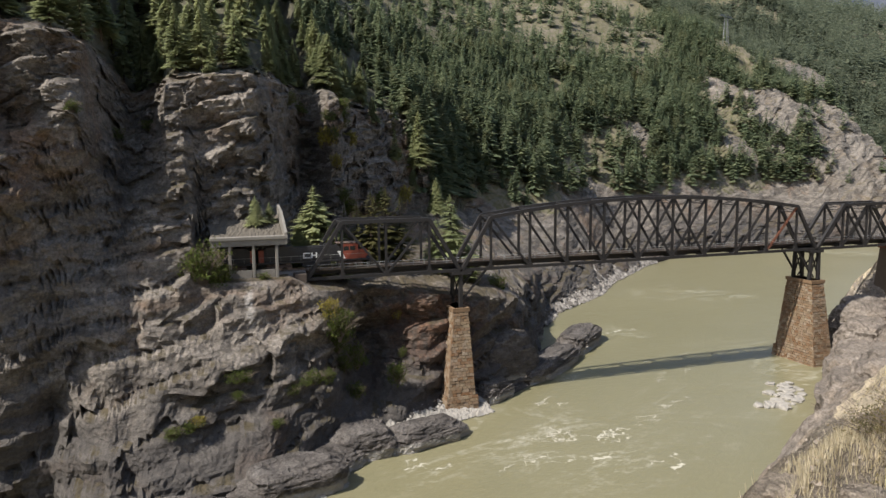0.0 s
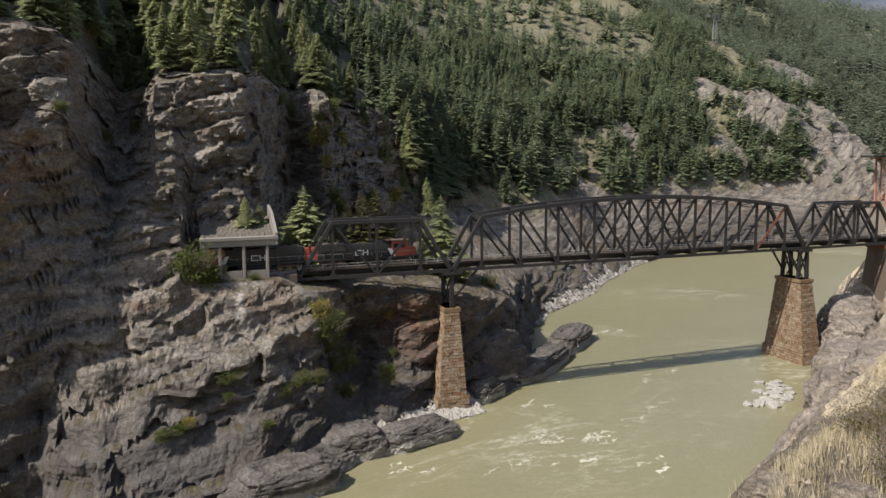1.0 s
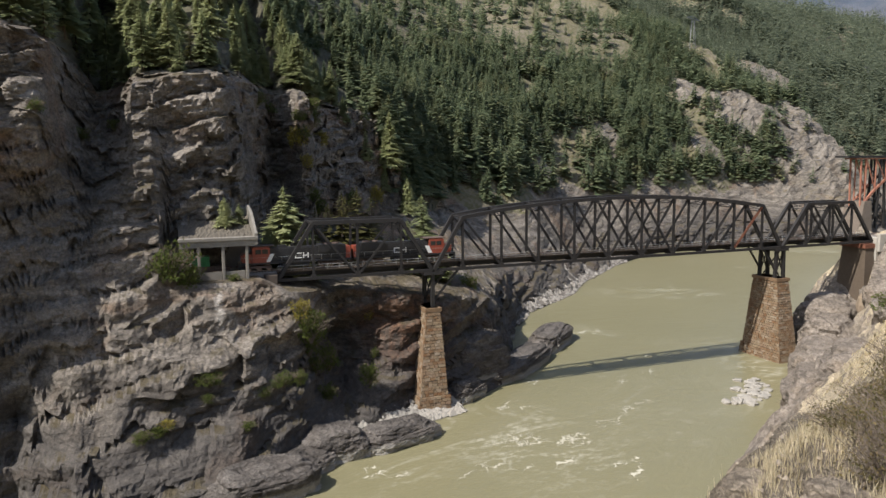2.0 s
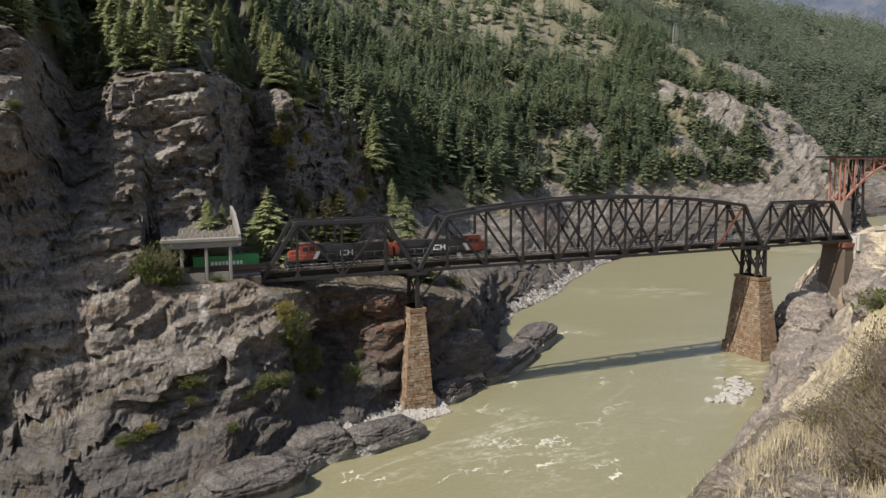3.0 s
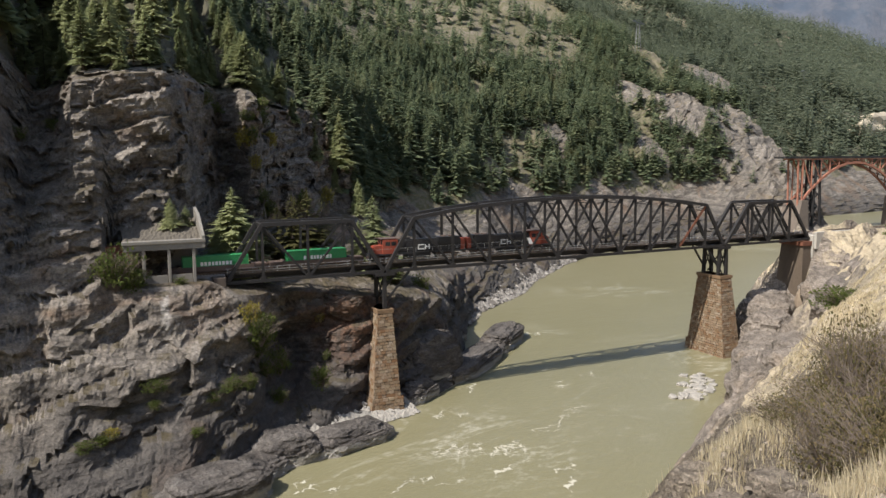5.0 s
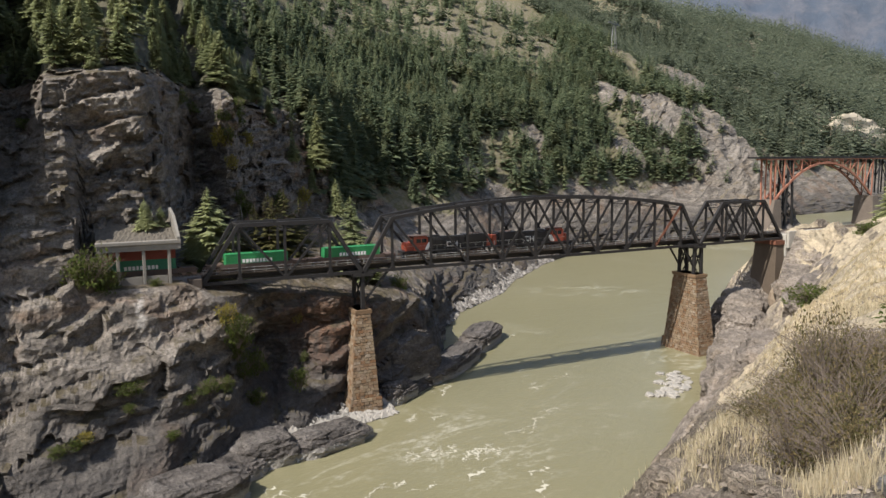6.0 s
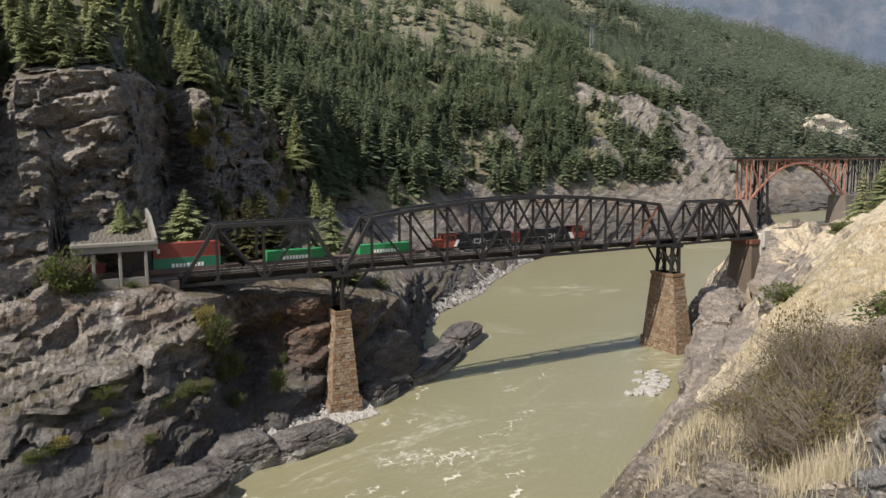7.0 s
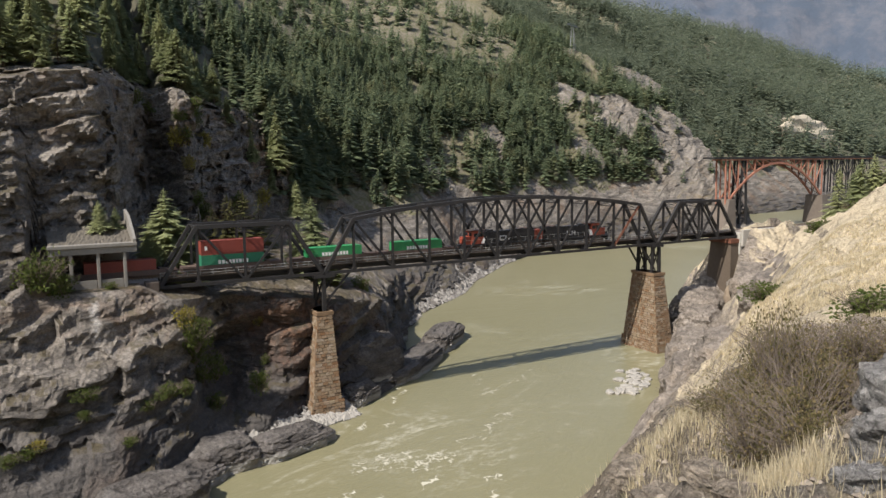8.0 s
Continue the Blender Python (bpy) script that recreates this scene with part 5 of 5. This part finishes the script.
def plant_forest():
    px, py, pz = FAR
    r = np.random.default_rng(77)
    xc = 0.25 * (px[1:, 1:] + px[:-1, 1:] + px[1:, :-1] + px[:-1, :-1])
    yc = 0.25 * (py[1:, 1:] + py[:-1, 1:] + py[1:, :-1] + py[:-1, :-1])
    zc = 0.25 * (pz[1:, 1:] + pz[:-1, 1:] + pz[1:, :-1] + pz[:-1, :-1])
    area = np.abs((px[1:, :-1] - px[:-1, :-1]) * (py[:-1, 1:] - py[:-1, :-1]))
    y3 = far_bank_profile(px[:, 0])[5]
    rr = yc - 0.5 * (y3[1:] + y3[:-1])[:, None]
    seen = (xc > -115) & (xc < 2400) & (rr < 1400) & (rr > -70) & (np.hypot(xc + 53, yc + 142) < 2700)
    want = tree_density(xc, yc, zc, rr) * area * seen
    number = r.poisson(want)
    i, j = np.nonzero(number)
    i, j = np.repeat(i, number[i, j]), np.repeat(j, number[i, j])
    a, b = r.random(len(i)), r.random(len(i))

    def at(p):
        return p[i, j] * (1 - a) * (1 - b) + p[i + 1, j] * a * (1 - b) + p[i, j + 1] * (1 - a) * b + p[i + 1, j + 1] * a * b
    x, y, z = at(px), at(py), at(pz)
    rise = rr[i, j]
    h = r.uniform(9.0, 20.0, len(i)) * np.where(x > 20, 1.08, 0.82) * np.where((rise < 4) & (x < 20), 0.7, 1) * (1 + 0.9 * ease(450, 800, x)) * (1 + 0.25 * ease(900, 1400, x))
    near = np.argsort(np.hypot(x + 53, y + 142))
    first, rest = near[:280], near[280:]
    for k in first:
        conifer(float(x[k]), float(y[k]), float(z[k]) - 0.3, float(h[k]), int(k % 97), crowns=THIN_CROWNS if k % 9 == 0 else None)
    # the farther woods: lighter trees joined into one mesh per size of detail
    dist = np.hypot(x[rest] + 53, y[rest] + 142)
    for lo, hi, whorls, boughs in ((0, 330, 22, 9), (330, 500, 14, 8), (500, 760, 9, 6), (760, 1300, 6, 4), (1300, 4000, 3, 3)):
        pick = rest[(dist >= lo) & (dist < hi)]
        if not len(pick):
            continue
        verts, faces, at0 = [], [], 0
        kinds = [conifer_arrays(200 + q, whorls, boughs, 0.35, 0.21 + 0.03 * (q % 3), 0.04, False) for q in range(5)]
        for q, (tv, tf) in enumerate(kinds):
            sel = pick[q::5]
            turn = r.uniform(0, 6.3, len(sel))
            c, s = np.cos(turn)[:, None], np.sin(turn)[:, None]
            hh = h[sel][:, None]
            wide = hh * r.uniform(0.85, 1.25, (len(sel), 1))
            vx = (tv[None, :, 0] * c - tv[None, :, 1] * s) * wide + x[sel][:, None]
            vy = (tv[None, :, 0] * s + tv[None, :, 1] * c) * wide + y[sel][:, None]
            vz = tv[None, :, 2] * hh + z[sel][:, None] - 0.4
            verts.append(np.stack([vx, vy, vz], -1).reshape(-1, 3))
            faces.append((tf[None] + (at0 + len(tv) * np.arange(len(sel)))[:, None, None]).reshape(-1, 3))
            at0 += len(tv) * len(sel)
        tagged(new("conifer_woods", mesh_from("conifer_woods", np.concatenate(verts), np.concatenate(faces), HAZY_WOODS if lo >= 760 else WOODS)), "dense dark green conifer woods on the mountainside", "woods", kind="stuff")
    return len(x)


plant_forest()
for k, (x, y, z, h) in enumerate(((-29, 12, 28.2, 19.0), (-26.5, 14.5, 28.0, 15.0), (-31.5, 10.5, 28.6, 13.0), (5.5, 23, 24, 20.0), (8, 27, 25, 16.0), (2.5, 25, 24, 14.0), (-41.5, 5.5, 39.6, 6.0), (-38.6, 6.5, 40.2, 4.0))):
    conifer(x, y, z, h, k + 3, "green fir standing beside the railway", None, 1.35)
for k, (x, y, z, h) in enumerate(((-15, 19, 27.5, 18.0), (-11, 21, 27.3, 19.0), (-7, 23, 27.0, 17.5), (-18, 20, 27.8, 15.0), (-13, 24, 27.3, 17), (-20.5, 22, 28, 14))):
    conifer(x, y, z, h, k, "thin yellowish conifer behind the truss bridge", THIN_CROWNS, 1.35)
for k, (x, y) in enumerate(((150, -17), (155, -19), (158, -22), (163, -20), (161, -26), (168, -23), (170, -28), (152, -22), (175, -25))):
    conifer(x, y, float(near_bank_height(np.array(x * 1.0), np.array(y * 1.0))) - 0.5, 17 + (k * 5) % 5, k + 1, "dark conifer on the dry bank")
pylon(402, 405, 144, 34)
pylon(815, 560, 128, 40)


# ---- shrubs ----
def leaf_cloud(seed, count, leaf, flat=0.8):
    """Small bent leaves scattered through an uneven dome one unit high."""
    r = np.random.default_rng(seed)
    d = r.normal(size=(count, 3))
    d /= np.linalg.norm(d, axis=1)[:, None]
    lobes = 1 + 0.6 * smooth_noise(d[:, 0] * 2.2 + seed, d[:, 1] * 2.2, d[:, 2] * 2.2, seed)
    rad = r.random(count) ** 0.42 * lobes * 0.52
    p = d * rad[:, None] * np.array((1, 1, flat)) + np.array((0, 0, 0.5 * flat + 0.08))
    u = r.normal(size=(count, 3))
    u /= np.linalg.norm(u, axis=1)[:, None]
    w = np.cross(u, r.normal(size=(count, 3)))
    w /= np.linalg.norm(w, axis=1)[:, None]
    s = leaf * r.uniform(0.6, 1.4, (count, 1))
    v = np.stack([p - u * s, p + w * s * 0.5, p + u * s, p - w * s * 0.5], 1)
    f = np.arange(count * 4).reshape(-1, 4)
    return v.reshape(-1, 3), f


def twigs(seed, count, curl=0.25):
    r = random.Random(seed)
    bm = bmesh.new()
    for k in range(count):
        a = r.uniform(0, 6.28)
        lean = r.uniform(0.1, 0.75)
        p = Vector((r.uniform(-0.05, 0.05), r.uniform(-0.05, 0.05), 0))
        step = Vector((math.cos(a) * lean, math.sin(a) * lean, 1)).normalized() * r.uniform(0.2, 0.3)
        w = 0.009
        for n in range(4):
            q = p + step + Vector((r.uniform(-1, 1), r.uniform(-1, 1), r.uniform(-0.4, 0.3))) * 0.06
            beam(bm, p, q, w, w, (1, 0.3, 0))
            for side in range(2):
                e = p.lerp(q, 0.6) + Vector((r.uniform(-1, 1), r.uniform(-1, 1), r.uniform(0, 1))) * 0.12
                beam(bm, p.lerp(q, 0.4), e, w * 0.5, w * 0.5, (1, 0.3, 0))
            p, w = q, w * 0.75
            step = step * 0.9 + Vector((math.cos(a), math.sin(a), -0.3)) * curl * 0.08
    me = bpy.data.meshes.new("twigs")
    bm.to_mesh(me)
    bm.free()
    me.materials.append(TWIG)
    return me


LEAFY = [mesh_from("leaves", *leaf_cloud(k, 1500, 0.045), LEAF) for k in range(3)]
YELLOW_LEAF = foliage("yellow autumn leaves", (0.22, 0.19, 0.04), (0.36, 0.30, 0.07), None, True)
YELLOW = mesh_from("leaves", *leaf_cloud(9, 900, 0.06), YELLOW_LEAF)
DRY = [mesh_from("leaves", *leaf_cloud(20 + k, 2600, 0.019), DRY_LEAF) for k in range(3)]
TWIGS = [twigs(k, 110 - 25 * k, 0.25 + 0.3 * k) for k in range(3)]


def shrub(x, y, z, wide, high, k, leaves, label):
    s = empty_at("shrub", pose(x, y, z, 0, 0, k * 71 % 360))
    tagged(s, label, "shrub", "shrubs")
    m = Matrix.Diagonal((wide, wide, high, 1))
    share("foliage", leaves, s, m)
    share("branchwork", TWIGS[k % 3], s, m)
    return s


for k, (x, y, z, w, h) in enumerate(((-51.8, -5.6, 30.0, 8.0, 8.5), (-49.0, -5.0, 29.8, 4.5, 4.5), (-28, -9.3, 18.5, 5.0, 7.5), (-24, -5.5, 11.5, 4.0, 6.0), (-41, -4.0, 30.2, 2.2, 1.6), (-16, -6, 8, 4, 5),
                                     (-34.5, -17, 13, 4, 3), (-47, -19, 15.5, 4, 2.4), (-55, -23.5, 9.5, 4, 2.6), (-31, -13, 12, 3, 3), (18, 24, 18, 5, 6), (10, 20, 22, 4, 6), (-28, 28, 30, 6, 5))):
    shrub(x, y, z, w, h, k, LEAFY[k % 3], "green leafy shrub growing from the rock")


def on_face(x, z):
    """The outermost point of the far bank's rock near a given x and height."""
    px, py, pz = FAR
    d = np.where((np.abs(px - x) < 1.2) & (np.abs(pz - z) < 1.2), py, 1e9)
    i = np.unravel_index(np.argmin(d), d.shape)
    return float(px[i]), float(py[i]), float(pz[i])


# bushes rooted on the ledges: x, height of the root, width, height
for k, (fx, fz, w, h) in enumerate(((-28.5, 24, 3.5, 5), (-28, 20.5, 4, 5), (-27, 16, 3.5, 5), (-26, 12, 3, 4), (-24, 8, 3, 3.5), (-14, 18, 2.4, 3), (-13, 12, 2.2, 2.5), (-37, 12, 2.2, 2), (-41, 10, 2.4, 1.8), (-57, 11, 3, 2), (-53, 12, 2.6, 1.8),
                                    (-48, 14, 2.2, 1.8), (-19, 63, 4, 4), (-17, 58, 3.5, 4), (-14, 66, 5, 5), (-17.5, 50, 3, 4), (-16.5, 42, 3, 4), (-11, 62, 4, 5), (-24, 64, 4, 4), (-28, 67, 4, 4), (-7, 56, 4, 5), (-70, 62, 2.6, 2.4), (-66, 58, 3, 3),
                                    (-12, 36, 5, 6), (2, 38, 5, 6), (12, 40, 5, 6), (-62, 60, 3, 3))):
    fx, fy, fz = on_face(fx, fz)
    shrub(fx, fy, fz - 0.4, w, h, k, LEAFY[k % 3] if k % 5 else YELLOW, "small leafy bush on a rock ledge of the cliff")
shrub(-19, 50, 56, 5, 6, 2, YELLOW, "yellow leafy shrub on the cliff")
shrub(4, 96, 62, 6, 6, 1, YELLOW, "yellow leafy shrub on the cliff")


def on_bank(x, y):
    return float(near_bank_height(np.array(float(x)), np.array(float(y))))


def from_stand(turn, away):
    """A spot by its bearing in degrees and distance from the standpoint."""
    return -52.8 + away * math.sin(radians(turn)), -141.8 + away * math.cos(radians(turn))


for k, (turn, away, w, h) in enumerate(((54.6, 6.0, 0.7, 0.75), (56.4, 6.1, 0.65, 1.0), (53.4, 6.6, 0.6, 0.6), (55.6, 7.2, 0.6, 1.3), (58.2, 6.9, 0.65, 0.85), (57.4, 5.4, 0.55, 0.65), (60.2, 7.6, 0.7, 0.65), (54.6, 8.2, 0.6, 0.95), (51.0, 7.0, 0.6, 0.5), (58.0, 8.6, 0.9, 0.8), (55.6, 11.0, 1.1, 0.8), (53.5, 9.0, 0.9, 0.6), (59.0, 13.0, 1.2, 0.7))):
    x, y = from_stand(turn, away)
    shrub(x, y, on_bank(x, y) - 0.1, w, h, k, DRY[k % 3], "dry brown shrub with bare twigs on the slope")
for k, (x, y, w, h) in enumerate(((-35.4, -132.2, 1.8, 1.0), (5, -100, 4, 2.4), (28, -84, 5, 2.5), (60, -70, 6, 3), (100, -50, 6, 3), (40, -100, 6, 2.5), (150, -22, 7, 4), (140, -30, 7, 4), (160, -14, 6, 3.5))):
    shrub(x, y, on_bank(x, y) - 0.2, w, h, k, LEAFY[k % 3] if k % 2 or k == 0 else DRY[k % 3], "low shrub in the dry grass")


LICHEN_ROCK = rock_material("grey lichen rock", (0.162, 0.151, 0.14), (0.367, 0.346, 0.324), (0.734, 0.702, 0.648), (0.367, 0.313, 0.248), (0.216, 0.194, 0.14), 1.6, 0.0, 6.0)
NEAR_ROCK = rock_mesh("near_rock", 61, LICHEN_ROCK, 5, 0.2)
for bearing, away, sx, sy, sz, turn in ((63.6, 4.4, 0.2, 0.24, 0.2, 20), (66.5, 4.7, 0.4, 0.4, 0.32, 70), (61.0, 3.9, 0.10, 0.12, 0.08, 50)):
    x, y = from_stand(bearing, away)
    boulder(NEAR_ROCK, x, y, on_bank(x, y) - 0.04, sx, sy, sz, turn, "rough grey rock with pale lichen on the slope", "rocks on the slope")


EARTH_ROCK = rock_material("crumbling brown rock", (0.204, 0.162, 0.126), (0.427, 0.354, 0.274), (0.633, 0.54, 0.427), (0.335, 0.261, 0.186), (0.465, 0.372, 0.232), 1.2, 0.3, 5.0)
BROWN_ROCK = rock_mesh("brown_rock", 67, EARTH_ROCK, 5, 0.22)
for bearing, away, sx, sy, sz, turn in ((59.6, 10.5, 0.62, 0.6, 0.5, 42), (61.6, 10.2, 0.6, 0.55, 0.42, 10), (50.3, 8.4, 0.25, 0.2, 0.10, 15), (46.5, 5.6, 0.26, 0.2, 0.09, 30), (44.2, 5.2, 0.2, 0.24, 0.08, 60),
                                        (47.6, 4.9, 0.16, 0.2, 0.08, 5), (51.0, 4.7, 0.18, 0.14, 0.07, 80), (45.6, 6.6, 0.24, 0.3, 0.10, 120), (53.0, 4.3, 0.10, 0.14, 0.06, 33), (57.6, 9.8, 0.4, 0.35, 0.2, 71)):
    x, y = from_stand(bearing, away)
    boulder(BROWN_ROCK, x, y, on_bank(x, y) - 0.35 * sz, sx, sy, sz, turn, "crumbling brown rock in the dry grass", "rocks on the slope")


def stony_place(r):
    x, y = from_stand(r.uniform(36, 70), r.uniform(3.0, 12.0))
    return x, y, on_bank(x, y)


scattered_stones("loose_stones", "loose brown and grey stones on the stony slope", BROWN_PEBBLE, stony_place, 1500, 0.028, 8)


# ---- dry grass on the near bank ----
def straw_cover(x, y):
    """How thick the grass stands, 0 to 1: tufts along the brow and on the far slope, thin on the stony ground near by."""
    away = np.hypot(x + 52.8, y + 141.8)
    turn = np.degrees(np.arctan2(x + 52.8, y + 141.8))
    brow = np.exp(-((away - 7.5) / 1.6) ** 2) * ease(43, 45.5, turn) * (1 - ease(51, 53.5, turn))
    tuft = np.exp(-((away - 4.6) / 0.5) ** 2 - ((turn - 56) / 3.2) ** 2)
    slope = ease(12, 17, away) * (0.45 + 0.55 * ease(50, 54, turn))
    patchy = ease(-0.35, 0.35, fbm(x / 3.1, y / 3.1, 0 * x, 3, 401) + 0.5 * fbm(x / 0.8, y / 0.8, 0 * x, 2, 405))
    return np.clip(0.30 * patchy + 0.9 * brow + tuft + slope * (0.25 + 0.75 * patchy), 0, 1)


def dry_grass():
    r = np.random.default_rng(5)
    n = 420000
    d = 2.6 + 90 * r.random(n) ** 1.5
    a = np.radians(r.uniform(30, 72, n))
    x, y = -52.8 + d * np.sin(a), -141.8 + d * np.cos(a)
    keep = straw_cover(x, y) > r.uniform(0.25, 0.9, n)
    x, y, d = x[keep], y[keep], d[keep]
    z = near_bank_height(x, y)
    keep = z > 16
    x, y, z, d = x[keep], y[keep], z[keep], d[keep]
    n = len(x)
    h = r.uniform(0.04, 0.17, n) * (1 + 0.6 * ease(15, 50, d))
    w = 0.0012 + 0.0007 * d
    t = r.uniform(0, 6.3, n)
    lean = r.normal(0, 0.28, (n, 2)) * h[:, None]
    p0 = np.stack([x - np.cos(t) * w, y - np.sin(t) * w, z - 0.05], 1)
    p1 = np.stack([x + np.cos(t) * w, y + np.sin(t) * w, z - 0.05], 1)
    p2 = np.stack([x + lean[:, 0], y + lean[:, 1], z + h], 1)
    me = mesh_from("dry_grass", np.stack([p0, p1, p2], 1).reshape(-1, 3), np.arange(3 * n).reshape(-1, 3), STRAW)
    tagged(new("dry_grass", me), "straw yellow dry grass on the bank", "grass", kind="stuff")


dry_grass()


# ---- drifting foam ----
FOAM = plain("pale river foam", (0.408, 0.387, 0.306), 0.9, 0, 0.12, 2.0)


def foam_mesh(seed, long, wide):
    """One thin wandering ribbon of foam with ragged edges."""
    r = np.random.default_rng(seed)
    n = 46
    u = np.linspace(-0.5, 0.5, n)
    mid = 0.22 * long * fbm(u * 3.1, 0 * u + seed, 0 * u, 3, seed)
    half = wide * (1 - (2 * u) ** 2) ** 0.7 * np.clip(0.55 + 0.9 * fbm(u * 13, 0 * u, 0 * u + seed, 3, seed + 5), 0.06, 2)
    x = u * long
    rows = np.stack([np.stack([x, mid - half * r.uniform(0.7, 1.3, n), 0 * u], 1), np.stack([x, mid + half * r.uniform(0.7, 1.3, n), 0 * u], 1)], 1)
    return mesh_from("foam_streak", rows.reshape(-1, 3), grid_faces(n, 2), FOAM)


FOAM_MESHES = [foam_mesh(500 + k, 2.5 + 1.1 * (k % 6), 0.13 + 0.06 * (k % 5)) for k in range(14)]
DRIFT = []
foam_rng = random.Random(31)
for x, y, spread, count in ((4, -27, 3, 15), (13, -30, 3, 11), (25, -26, 5, 5), (36, -19, 4, 6), (-6, -36, 6, 5), (-22, -31, 5, 4), (44, 0, 12, 6), (56, 8, 14, 4), (14, -44, 8, 4), (10, -10, 6, 4), (62, 42, 3, 5), (24, 5, 4, 3)):
    for k in range(count):
        f = new("foam_streak", FOAM_MESHES[foam_rng.randrange(14)])
        tagged(f, "pale foam streak drifting on the silty river", "foam", "foam streaks on the river")
        DRIFT.append((f, x + foam_rng.gauss(0, spread * 0.6), y + foam_rng.gauss(0, spread * 0.35), 0.03 + 0.02 * (len(DRIFT) % 3), 28 + foam_rng.gauss(0, 14), foam_rng.uniform(1.4, 2.6)))


def motions():
    """The train rolls along the track at an even 12.3 m/s; foam drifts down the river."""
    for thing, offset, turned in TRAIN:
        rows = []
        for k in range(33):
            t = k * 0.25
            rows.append((t, pose(-19.2 + 12.32 * t + offset, TRACK_Y, RAIL_Z, 0, 0, 180 if turned else 0)))
        walk(thing, rows)
    for thing, x, y, z, turn, speed in DRIFT:
        rows = []
        for k in range(9):
            d = speed * (k - 4)
            rows.append((k * 1.0, pose(x - 0.85 * d, y - 0.5 * d, z, 0, 0, turn + 1.5 * k)))
        walk(thing, rows)


motions()
